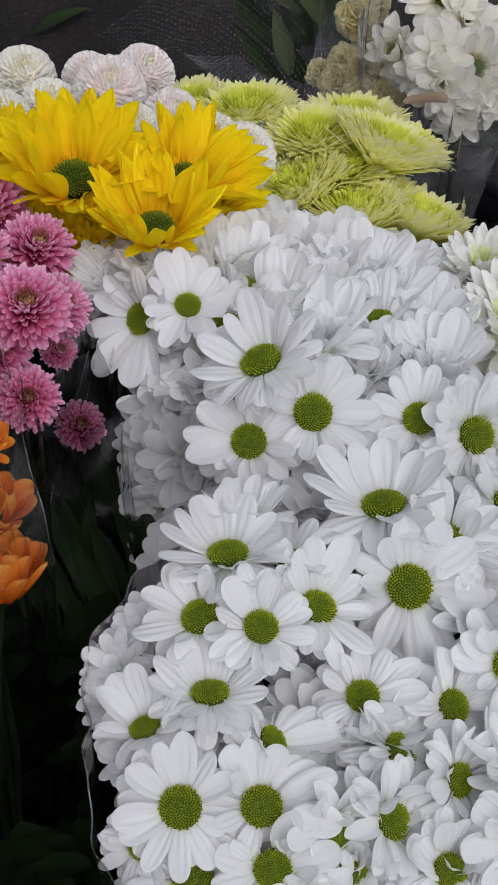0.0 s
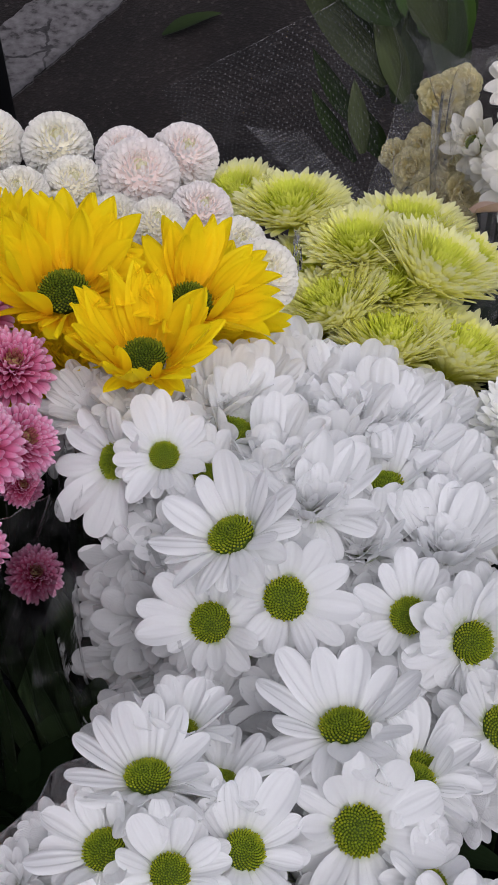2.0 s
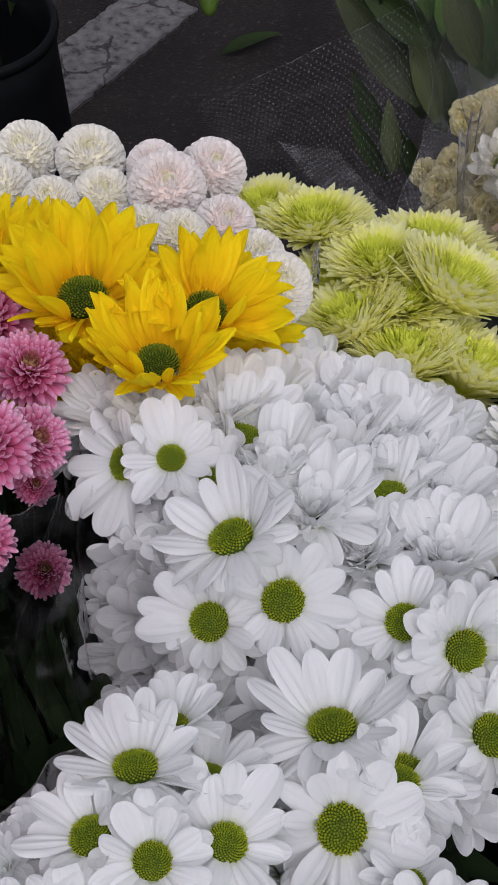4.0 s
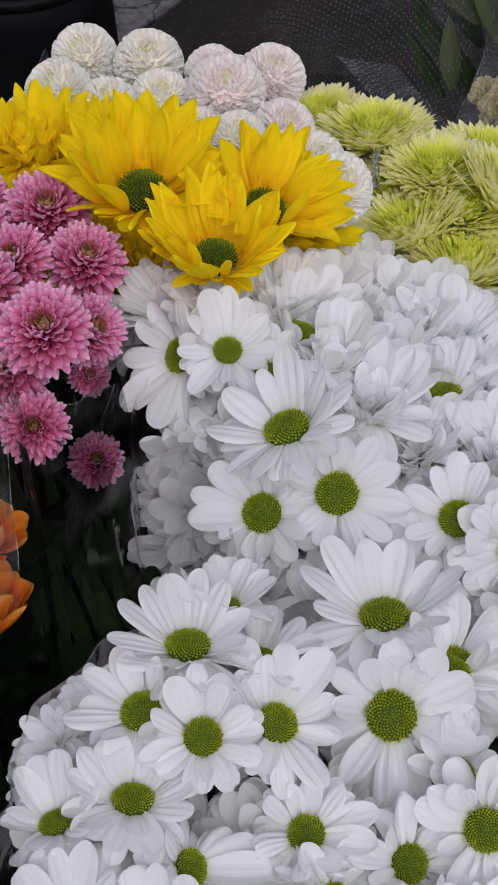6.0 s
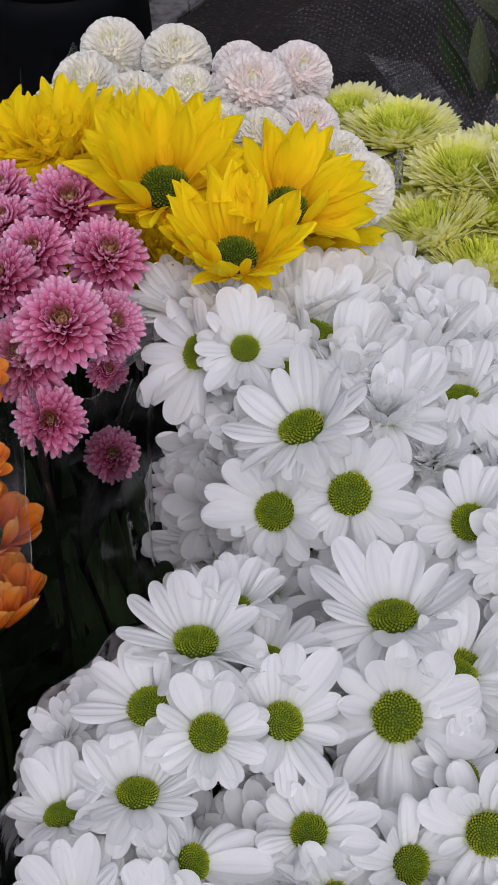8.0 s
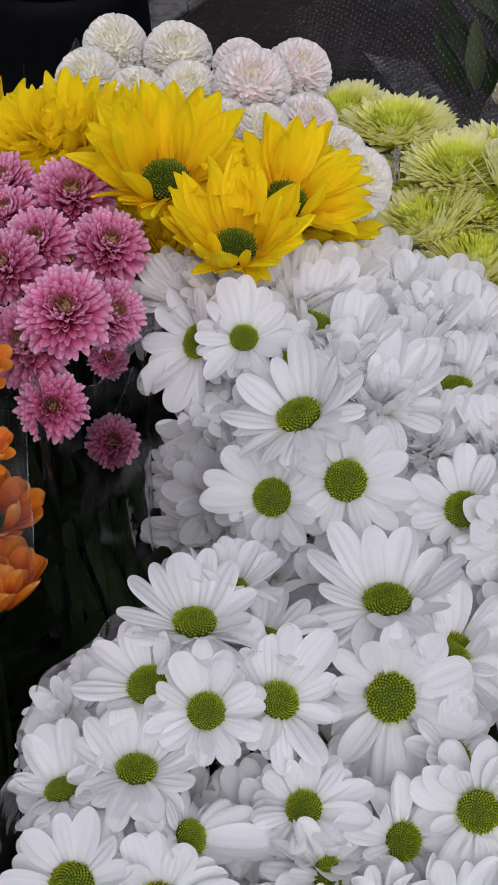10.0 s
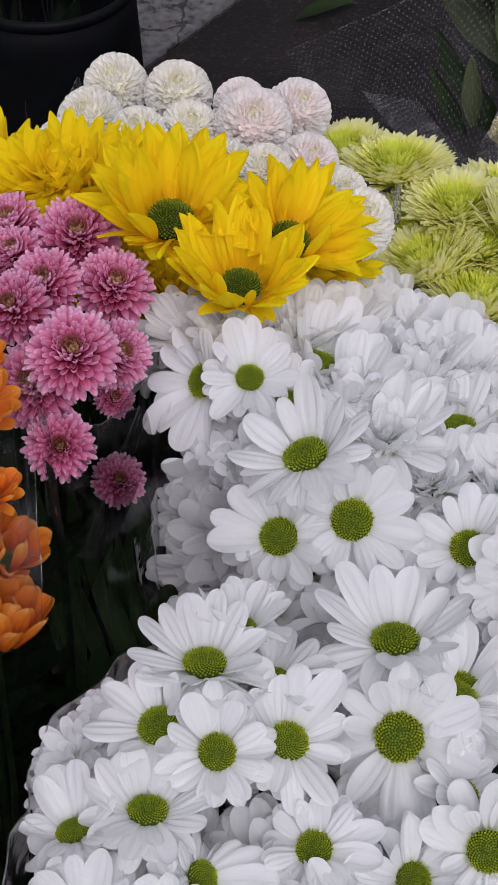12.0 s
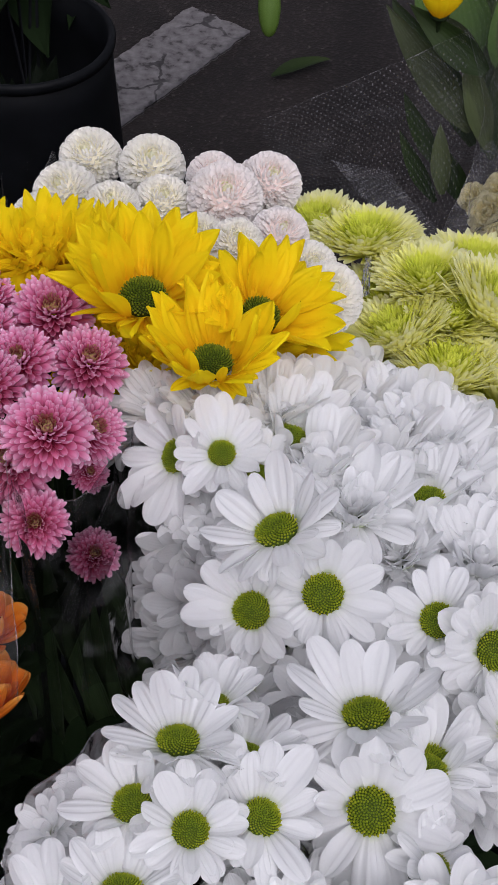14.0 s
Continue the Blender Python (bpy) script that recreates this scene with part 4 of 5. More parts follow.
daisy(white_front, 0.0715, 0.3104, 0.7984, -0.11, -0.50, 0.86, 0.0686, 12, [(6, 25, 0.95), (33, 45, 0.80), (63, 20, 0.85), (90, 50, 0.80), (153, 0, 0.95), (186, 0, 1.25), (207, 0, 1.30), (240, 0, 1.00), (261, 5, 1.10), (303, 10, 1.05), (330, 20, 1.00)])
daisy(white_front, 0.0706, 0.3508, 0.8110, -0.08, 0.33, 0.94, 0.0679, 44, [(15, 15, 0.90), (36, 20, 0.95), (87, 30, 1.15), (144, 50, 1.10), (177, 50, 1.05), (207, 45, 1.25), (231, 35, 1.20), (264, 30, 0.95), (339, 25, 1.00)])
daisy(white_front, 0.0344, 0.2615, 0.7922, -0.16, -0.20, 0.97, 0.0491, 32, [(54, 55, 0.85), (90, 45, 0.85), (147, 25, 0.80), (210, 25, 0.80), (255, 30, 0.90), (294, 10, 1.20), (321, 10, 1.25), (351, 25, 1.00)])
daisy(white_front, -0.0336, 0.2690, 0.8080, 0.02, 0.36, 0.93, 0.0536, 44, [(12, 20, 0.90), (24, -10, 1.00), (84, 25, 0.90), (108, 30, 1.10), (141, 40, 1.15), (171, 55, 0.90), (207, 55, 1.05), (243, 40, 1.15), (330, 20, 1.00), (351, 0, 1.10)])
daisy(white_front, -0.0639, 0.2637, 0.7997, -0.25, 0.39, 0.89, 0.0458, 44, [(18, 20, 0.95), (66, 40, 0.95), (111, 45, 1.05), (138, 50, 1.30), (165, 50, 1.40), (186, 50, 1.25), (234, 15, 0.75), (312, 20, 0.90), (336, 15, 1.00)])
daisy(white_front, -0.0113, 0.2463, 0.7961, 0.71, -0.14, 0.69, 0.0486, 12, [(42, 30, 0.95), (186, 5, 0.95), (198, 30, 1.40), (222, 25, 1.25), (237, 5, 1.00), (354, 30, 0.90)])
daisy(white_front, 0.098, 0.330, 0.800, 0.29, 0.19, 0.94, 0.0539, 44)
daisy(white_front, 0.099, 0.289, 0.785, 0.64, -0.26, 0.72, 0.0503, 12)
daisy(white_front, 0.016, 0.330, 0.812, 0.07, 0.53, 0.84, 0.0532, 44)
daisy(white_front, 0.002, 0.353, 0.818, 0.18, 0.53, 0.83, 0.0467, 44)
daisy(white_front, -0.0565, 0.2255, 0.7953, -0.12, -0.40, 0.91, 0.0598, 14, [(0, 20, 1.05), (24, 30, 0.90), (57, 20, 0.95), (105, 10, 1.00), (120, 0, 0.95), (153, 0, 0.90), (183, 5, 0.95), (210, -5, 0.95), (243, 5, 0.60), (300, 20, 0.85), (330, 25, 0.90)])
daisy(white_front, -0.0226, 0.2205, 0.7906, -0.04, -0.46, 0.88, 0.0580, 16, [(6, 25, 1.00), (27, 25, 1.05), (39, 60, 0.85), (105, 35, 0.75), (150, -5, 0.80), (174, 0, 0.85), (207, -15, 0.80), (249, 5, 1.20), (285, 15, 1.15), (348, 35, 0.85)])
daisy(white_front, 0.032, 0.206, 0.780, 0.48, -0.42, 0.77, 0.0539, 12)
daisy(white_front, 0.008, 0.207, 0.780, 0.26, -0.74, 0.62, 0.0487)
daisy(white_front, 0.045, 0.237, 0.782, 0.50, -0.16, 0.85, 0.0531, 12)
daisy(white_front, 0.066, 0.218, 0.780, 0.59, -0.51, 0.62, 0.0501, 12)
daisy(white_front, 0.075, 0.253, 0.782, 0.40, -0.39, 0.83, 0.0518, 12)
daisy(white_front, 0.106, 0.263, 0.790, -0.07, -0.54, 0.84, 0.0575)
daisy(white_front, 0.085, 0.185, 0.775, -0.20, -0.40, 0.89, 0.0539)
daisy(white_front, -0.075, 0.222, 0.775, -0.51, -0.58, 0.63, 0.0370)
daisy(white_front, -0.023, 0.199, 0.775, -0.04, -0.43, 0.90, 0.0530)
daisy(white_front, 0.010, 0.191, 0.765, -0.06, -0.32, 0.94, 0.0537)
daisy(white_front, 0.052, 0.185, 0.765, 0.26, -0.48, 0.84, 0.0516)
daisy(white_front, 0.096, 0.217, 0.780, 0.14, 0.24, 0.96, 0.0555, 44)
daisy(white_front, -0.056, 0.207, 0.765, -0.18, -0.38, 0.91, 0.0560)
crushed_daisy(white_front, -0.035, 0.263, 0.785, -0.07, -0.33, 0.94, 0.0426)
crushed_daisy(white_front, -0.068, 0.268, 0.775, -0.33, -0.33, 0.88, 0.0379)
crushed_daisy(white_front, -0.015, 0.252, 0.766, 0.10, -0.34, 0.93, 0.0400)
crushed_daisy(white_front, -0.068, 0.307, 0.785, -0.42, -0.16, 0.89, 0.0367)
crushed_daisy(white_front, -0.073, 0.297, 0.775, -0.41, -0.14, 0.90, 0.0342)
crushed_daisy(white_front, -0.051, 0.322, 0.790, -0.34, -0.09, 0.94, 0.0345)
fill(white_front, 0.032, 0.25, 0.094, 0.118, 0.775, 36, 0.056, 1, drop=0.035)
fill(white_front, 0.036, 0.25, 0.088, 0.115, 0.745, 26, 0.06, 11, drop=0.03)
stems(white_front)
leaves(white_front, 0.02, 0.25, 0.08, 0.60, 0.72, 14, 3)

white_middle = bouquet("white_daisy_bouquet", 0.08, 0.43, "bouquet of white daisies pressed inside clear film")
daisy(white_middle, 0.0541, 0.4191, 0.8091, -0.08, -0.45, 0.89, 0.0648, 20, [(27, 25, 0.90), (78, 30, 0.80), (141, 10, 0.75), (168, 5, 0.75), (207, 10, 0.80), (237, -5, 1.00), (264, 10, 1.05), (297, 25, 0.95), (327, 25, 0.95), (357, 50, 0.85)])
daisy(white_middle, 0.0318, 0.4393, 0.8314, -0.34, 0.14, 0.93, 0.0683, 44, [(12, 40, 0.90), (54, 50, 0.90), (96, 50, 1.15), (126, 50, 0.85), (168, 40, 1.05), (207, 25, 1.05), (243, 5, 1.00), (261, 0, 1.00), (303, 15, 0.90), (339, 30, 0.90)])
daisy(white_middle, 0.0201, 0.4165, 0.7987, -0.23, -0.43, 0.87, 0.0600, 32, [(69, 30, 1.05), (98, 24, 1.10), (120, 20, 1.12), (144, 25, 0.70), (189, 25, 0.70), (216, 40, 0.80), (264, 35, 0.85)])
daisy(white_middle, 0.1094, 0.4108, 0.7998, -0.15, -0.38, 0.91, 0.0570, 22, [(15, 25, 1.05), (42, 30, 0.85), (81, 25, 0.95), (129, 25, 0.85), (159, 20, 0.75), (195, 45, 0.80), (252, 50, 0.75), (348, 35, 0.95)])
daisy(white_middle, 0.0050, 0.4910, 0.8290, 0.04, -0.29, 0.96, 0.0453, 34, [(15, 30, 1.40), (45, 30, 1.05), (90, 15, 1.05), (132, -5, 1.25), (171, 25, 0.90), (231, 20, 0.90), (300, 30, 1.10), (327, 30, 1.20), (354, 30, 1.40)])
daisy(white_middle, -0.0183, 0.5023, 0.8144, -0.70, -0.38, 0.60, 0.0566, 14, [(24, 30, 0.90), (69, 20, 1.05), (96, 20, 1.00), (135, 25, 1.05), (162, 20, 1.15), (180, 20, 1.40), (207, 5, 1.35), (231, -5, 1.20), (330, 30, 0.95)])
daisy(white_middle, 0.1107, 0.4904, 0.7956, -0.08, 0.34, 0.94, 0.0643, 44, [(27, 45, 1.00), (132, 50, 1.05), (156, 50, 1.05), (186, 45, 1.00), (213, 45, 0.90), (300, 50, 0.95)])
daisy(white_middle, 0.0412, 0.5183, 0.8114, 0.36, 0.16, 0.92, 0.0591, 44, [(0, 62, 0.75), (32, 58, 0.80), (66, 50, 0.85), (332, 60, 0.80), (141, 20, 0.85), (177, 35, 1.30), (195, 50, 1.40), (225, 55, 1.40), (255, 55, 1.20), (276, 50, 1.20), (300, 50, 0.85)])
daisy(white_middle, 0.025, 0.489, 0.815, 0.07, 0.27, 0.96, 0.0476, 44)
daisy(white_middle, 0.136, 0.397, 0.795, 0.21, -0.61, 0.76, 0.0633)
daisy(white_middle, 0.102, 0.337, 0.790, 0.54, -0.15, 0.83, 0.0670, 12)
daisy(white_middle, 0.145, 0.364, 0.775, 0.40, -0.30, 0.86, 0.0644, 12)
daisy(white_middle, 0.158, 0.410, 0.785, 0.33, -0.53, 0.78, 0.0665, 12)
crushed_daisy(white_middle, -0.010, 0.471, 0.775, -0.38, -0.78, 0.50, 0.0553)
crushed_daisy(white_middle, -0.022, 0.459, 0.755, -0.57, -0.71, 0.43, 0.0484)
crushed_daisy(white_middle, -0.005, 0.444, 0.765, -0.18, -0.86, 0.48, 0.0574)
crushed_daisy(white_middle, 0.014, 0.438, 0.765, -0.00, -0.86, 0.51, 0.0514)
daisy(white_middle, -0.017, 0.436, 0.740, -0.32, -0.82, 0.47, 0.0540, 18)
fan_daisy(white_middle, 0.072, 0.472, 0.806, 0.02, 0.22, 0.97, 0.0660)
fan_daisy(white_middle, 0.095, 0.458, 0.788, -0.10, 0.20, 0.97, 0.0580)
fan_daisy(white_middle, 0.055, 0.499, 0.810, 0.05, 0.24, 0.97, 0.0600)
fan_daisy(white_middle, 0.136, 0.456, 0.784, 0.05, 0.18, 0.98, 0.0620)
fill(white_middle, 0.075, 0.43, 0.095, 0.09, 0.785, 26, 0.06, 2, drop=0.05)
fill(white_middle, 0.07, 0.43, 0.095, 0.085, 0.735, 20, 0.06, 12, drop=0.03)
crushed_daisy(white_middle, -0.010, 0.503, 0.792, -0.20, -0.30, 0.93, 0.0520)
crushed_daisy(white_middle, 0.010, 0.470, 0.788, -0.15, -0.30, 0.94, 0.0540)
crushed_daisy(white_middle, 0.094, 0.474, 0.776, 0.05, -0.15, 0.99, 0.0520)
stems(white_middle)
lily_leaf(white_middle, (-0.033, 0.428, 0.742), (-0.038, 0.422, 0.698), 0.019, LILY_LEAF)
lily_leaf(white_middle, (0.000, 0.444, 0.774), (0.007, 0.436, 0.766), 0.008, LILY_LEAF)
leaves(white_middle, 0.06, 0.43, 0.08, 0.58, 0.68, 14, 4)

white_back = bouquet("white_daisy_bouquet", 0.09, 0.45, "bouquet of ruffled white daisies behind the others")
fan_daisy(white_back, 0.117, 0.535, 0.785, -0.03, 0.24, 0.99, 0.0627)
fan_daisy(white_back, 0.087, 0.559, 0.782, -0.20, 0.23, 0.97, 0.0607)
fan_daisy(white_back, 0.083, 0.588, 0.775, -0.29, 0.23, 0.95, 0.0520)
fan_daisy(white_back, 0.108, 0.562, 0.775, -0.02, 0.22, 0.99, 0.0613)
fan_daisy(white_back, 0.125, 0.522, 0.780, 0.06, 0.20, 0.99, 0.0623)
fan_daisy(white_back, 0.051, 0.609, 0.770, 0.04, 0.11, 0.98, 0.0531)
fan_daisy(white_back, -0.045, 0.556, 0.775, -0.67, -0.09, 0.65, 0.0508)
fan_daisy(white_back, 0.065, 0.582, 0.780, 0.03, 0.20, 0.99, 0.0516)
fan_daisy(white_back, 0.139, 0.499, 0.775, 0.24, 0.16, 0.92, 0.0680)
fan_daisy(white_back, 0.139, 0.550, 0.765, 0.07, 0.16, 0.98, 0.0636)
fan_daisy(white_back, 0.113, 0.559, 0.770, -0.00, 0.17, 0.98, 0.0634)
fan_daisy(white_back, 0.157, 0.538, 0.762, 0.23, -0.04, 0.92, 0.0635)
fan_daisy(white_back, 0.092, 0.524, 0.792, -0.10, 0.58, 0.97, 0.0691)
fan_daisy(white_back, 0.072, 0.560, 0.784, -0.05, 0.58, 0.97, 0.0626)
fan_daisy(white_back, -0.007, 0.567, 0.795, -0.00, 0.00, 0.96, 0.0494)
fan_daisy(white_back, 0.016, 0.567, 0.795, 0.02, 0.00, 0.96, 0.0494)
fan_daisy(white_back, -0.023, 0.559, 0.790, -0.08, 0.02, 0.96, 0.0428)
fill(white_back, 0.085, 0.525, 0.08, 0.035, 0.75, 16, 0.05, 3, drop=0.03)
fan_daisy(white_back, 0.001, 0.533, 0.812, -0.02, -0.02, 0.95, 0.0540)
fan_daisy(white_back, -0.026, 0.543, 0.806, -0.20, -0.02, 0.93, 0.0497)
fan_daisy(white_back, 0.032, 0.535, 0.812, 0.05, 0.16, 0.95, 0.0540)
fan_daisy(white_back, -0.005, 0.545, 0.798, -0.05, 0.03, 0.97, 0.0583)
fan_daisy(white_back, 0.025, 0.548, 0.800, 0.05, 0.03, 0.97, 0.0583)
fan_daisy(white_back, -0.030, 0.575, 0.785, -0.30, 0.03, 0.92, 0.0518)
fan_daisy(white_back, 0.048, 0.545, 0.800, 0.05, 0.16, 0.98, 0.0605)
stems(white_back)

yellow_bunch = bouquet("yellow_daisy_bouquet", -0.05, 0.69, "bouquet of large bright yellow daisies with green eyes")
yellow_daisy(yellow_bunch, -0.0009, 0.5491, 0.8354, 0.01, -0.11, 0.99, 0.0814, 60, [(18, 55, 1.10), (48, 50, 1.10), (63, 50, 1.10), (87, 45, 1.15), (111, 50, 1.15), (138, 45, 1.05), (165, 45, 1.15), (207, 45, 1.05), (252, 55, 1.10), (285, 60, 1.10), (330, 45, 1.00), (351, 55, 1.00)])
yellow_daisy(yellow_bunch, -0.0380, 0.5879, 0.8458, -0.02, -0.22, 0.97, 0.0915, 58, [(6, 45, 0.95), (45, 70, 0.95), (69, 65, 1.00), (99, 65, 1.10), (147, 65, 1.15), (180, 45, 1.10), (303, 40, 1.25), (324, 45, 1.15), (333, 65, 1.00)])
yellow_daisy(yellow_bunch, 0.0247, 0.5825, 0.8385, 0.26, -0.29, 0.92, 0.0784, 55, [(189, 40, 1.15), (189, 70, 1.15), (207, 35, 1.30), (219, 45, 1.15), (255, 60, 1.00), (309, 45, 1.05), (348, 55, 1.00), (351, 35, 1.15)])
yellow_daisy(yellow_bunch, -0.051, 0.599, 0.800, -0.71, -0.46, 0.53, 0.0591)
yellow_mop(yellow_bunch, -0.095, 0.637, 0.826, -0.03, -0.12, 0.99, 0.0838)
yellow_mop(yellow_bunch, -0.113, 0.631, 0.830, -0.19, -0.45, 0.87, 0.0682)
yellow_mop(yellow_bunch, -0.081, 0.633, 0.825, 0.18, -0.44, 0.88, 0.0687)
yellow_mop(yellow_bunch, -0.140, 0.651, 0.817, -0.20, -0.11, 0.97, 0.0792)
yellow_mop(yellow_bunch, -0.067, 0.662, 0.810, -0.06, -0.12, 0.99, 0.0680)
YELLOW_LOW = [(-0.038, 0.583, 0.800, 0.061), (-0.070, 0.591, 0.805, 0.065), (-0.052, 0.588, 0.800, 0.061), (-0.067, 0.592, 0.785, 0.052), (-0.016, 0.598, 0.800, 0.074), (0.015, 0.594, 0.800, 0.071), (-0.066, 0.631, 0.790, 0.065), (-0.053, 0.680, 0.770, 0.071), (-0.012, 0.666, 0.770, 0.077), (0.022, 0.672, 0.770, 0.071), (-0.105, 0.640, 0.790, 0.071), (-0.129, 0.654, 0.790, 0.071), (-0.083, 0.658, 0.800, 0.071), (0.043, 0.604, 0.800, 0.065), (0.034, 0.601, 0.790, 0.058)]
for x, y, z, d in YELLOW_LOW:
    part("yellow_daisy", r_yellow.choice(YELLOW_FILLERS), yellow_bunch, local(yellow_bunch, facing(x, y, z, 0.1, -0.35, 1.0, r_yellow.uniform(0, 360), d / 2)))
    STALKS[yellow_bunch.name].append((Vector((x, y, z)), Vector((0, -0.2, 1))))
stems(yellow_bunch)
leaves(yellow_bunch, -0.05, 0.6, 0.07, 0.62, 0.74, 14, 5)

pompom_bunch = bouquet("pompom_bouquet", -0.05, 0.71, "bouquet of white and blush pompom chrysanthemums")
pompom(pompom_bunch, -0.085, 0.803, 0.775, -0.16, -0.39, 0.90, 0.0424, 0.1)
pompom(pompom_bunch, -0.044, 0.795, 0.775, 0.03, -0.39, 0.90, 0.0443, 0.0)
pompom(pompom_bunch, -0.097, 0.753, 0.785, -0.22, -0.42, 0.90, 0.0413, 0.3)
pompom(pompom_bunch, -0.065, 0.726, 0.795, -0.03, -0.36, 0.90, 0.0351, 0.1)
pompom(pompom_bunch, -0.034, 0.737, 0.790, 0.09, -0.36, 0.90, 0.0379, 0.1)
pompom(pompom_bunch, -0.003, 0.771, 0.785, -0.00, -0.34, 0.90, 0.0350, 0.8)
pompom(pompom_bunch, 0.005, 0.730, 0.800, 0.06, -0.44, 0.90, 0.0470, 1.0)
pompom(pompom_bunch, 0.033, 0.765, 0.785, 0.18, -0.36, 0.90, 0.0424, 0.9)
pompom(pompom_bunch, 0.038, 0.695, 0.800, 0.18, -0.39, 0.90, 0.0365, 0.7)
pompom(pompom_bunch, 0.012, 0.680, 0.805, 0.06, -0.36, 0.90, 0.0336, 0.4)
pompom(pompom_bunch, 0.062, 0.607, 0.830, 0.23, -0.42, 0.90, 0.0402, 0.3)
pompom(pompom_bunch, 0.054, 0.653, 0.810, 0.17, -0.39, 0.90, 0.0344, 0.3)
pompom(pompom_bunch, -0.011, 0.701, 0.790, 0.01, -0.36, 0.90, 0.0363, 0.4)
pompom(pompom_bunch, -0.113, 0.733, 0.780, -0.28, -0.39, 0.90, 0.0343, 0.2)
stems(pompom_bunch)
leaves(pompom_bunch, -0.04, 0.73, 0.08, 0.62, 0.72, 14, 6)

green_bunch = bouquet("green_chrysanthemum_bouquet", 0.13, 0.68, "bouquet of lime green chrysanthemums in clear film")
green_mum(green_bunch, 0.062, 0.757, 0.768, -0.25, 0.14, 0.93, 0.0600)
green_mum(green_bunch, 0.094, 0.730, 0.780, -0.06, 0.22, 0.93, 0.0740)
green_mum(green_bunch, 0.128, 0.684, 0.786, -0.04, 0.14, 0.96, 0.0680)
green_mum(green_bunch, 0.166, 0.716, 0.770, 0.10, 0.26, 0.91, 0.0780)
green_mum(green_bunch, 0.135, 0.722, 0.764, 0.02, 0.26, 0.92, 0.0660)
pressed_green_mum(green_bunch, 0.176, 0.664, 0.788, 0.42, 0.20, 0.84, 0.0760)
green_mum(green_bunch, 0.142, 0.655, 0.780, 0.00, 0.08, 0.98, 0.0640)
pressed_green_mum(green_bunch, 0.105, 0.648, 0.778, -0.36, 0.22, 0.86, 0.0680)
pressed_green_mum(green_bunch, 0.138, 0.619, 0.778, 0.02, 0.28, 0.91, 0.0700)
pressed_green_mum(green_bunch, 0.182, 0.617, 0.766, 0.38, 0.26, 0.83, 0.0740)
green_mum(green_bunch, 0.198, 0.688, 0.765, 0.48, 0.11, 0.84, 0.0680)
pressed_green_mum(green_bunch, 0.104, 0.692, 0.768, -0.25, 0.10, 0.94, 0.0660)
pressed_green_mum(green_bunch, 0.118, 0.632, 0.757, -0.10, 0.06, 0.97, 0.0660)
pressed_green_mum(green_bunch, 0.160, 0.612, 0.752, 0.15, 0.06, 0.97, 0.0660)
green_mum(green_bunch, 0.158, 0.640, 0.764, 0.10, 0.06, 0.97, 0.0640)
stems(green_bunch)
leaves(green_bunch, 0.12, 0.68, 0.07, 0.60, 0.72, 14, 7)

pink_bunch = bouquet("pink_chrysanthemum_bouquet", -0.13, 0.545, "bouquet of pink button chrysanthemums in film")
pink_mum(pink_bunch, -0.087, 0.587, 0.835, 0.03, -0.27, 0.96, 0.0462)
pink_mum(pink_bunch, -0.125, 0.596, 0.835, -0.11, -0.09, 0.99, 0.0375)
pink_mum(pink_bunch, -0.120, 0.572, 0.835, -0.11, -0.07, 0.99, 0.0338)
pink_mum(pink_bunch, -0.099, 0.540, 0.845, 0.00, -0.30, 0.95, 0.0371)
pink_mum(pink_bunch, -0.113, 0.519, 0.847, -0.18, -0.33, 0.93, 0.0392)
pink_mum(pink_bunch, -0.065, 0.551, 0.833, 0.21, -0.22, 0.95, 0.0417)
pink_mum(pink_bunch, -0.079, 0.480, 0.856, 0.04, -0.31, 0.95, 0.0452)
pink_mum(pink_bunch, -0.061, 0.505, 0.830, 0.56, -0.27, 0.79, 0.0366)
pink_mum(pink_bunch, -0.098, 0.483, 0.825, -0.18, -0.56, 0.81, 0.0375)
pink_mum(pink_bunch, -0.064, 0.503, 0.800, 0.37, -0.42, 0.83, 0.0210)
pink_mum(pink_bunch, -0.086, 0.456, 0.816, 0.06, -0.54, 0.84, 0.0350)
pink_mum(pink_bunch, -0.060, 0.465, 0.780, 0.20, -0.40, 0.88, 0.0280)
pink_mum(pink_bunch, -0.136, 0.566, 0.830, -0.19, -0.12, 0.98, 0.0400)
pink_mum(pink_bunch, -0.152, 0.670, 0.810, -0.20, -0.11, 0.97, 0.0407)
pink_mum(pink_bunch, -0.100, 0.484, 0.830, -0.25, -0.35, 0.90, 0.0453)
stems(pink_bunch)
leaves(pink_bunch, -0.10, 0.53, 0.045, 0.50, 0.74, 18, 8, 0.9)

r_pink = random.Random(21)
for k in range(21):
    fx, fy, fz = -0.105 + 0.062 * (k % 7) / 6 + r_pink.uniform(-0.006, 0.006), 0.492 - 0.010 * (k // 7), 0.742 - 0.03 * (k // 7)
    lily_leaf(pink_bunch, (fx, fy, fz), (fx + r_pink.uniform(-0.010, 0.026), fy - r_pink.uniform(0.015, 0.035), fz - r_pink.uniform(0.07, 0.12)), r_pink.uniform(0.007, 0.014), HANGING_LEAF)

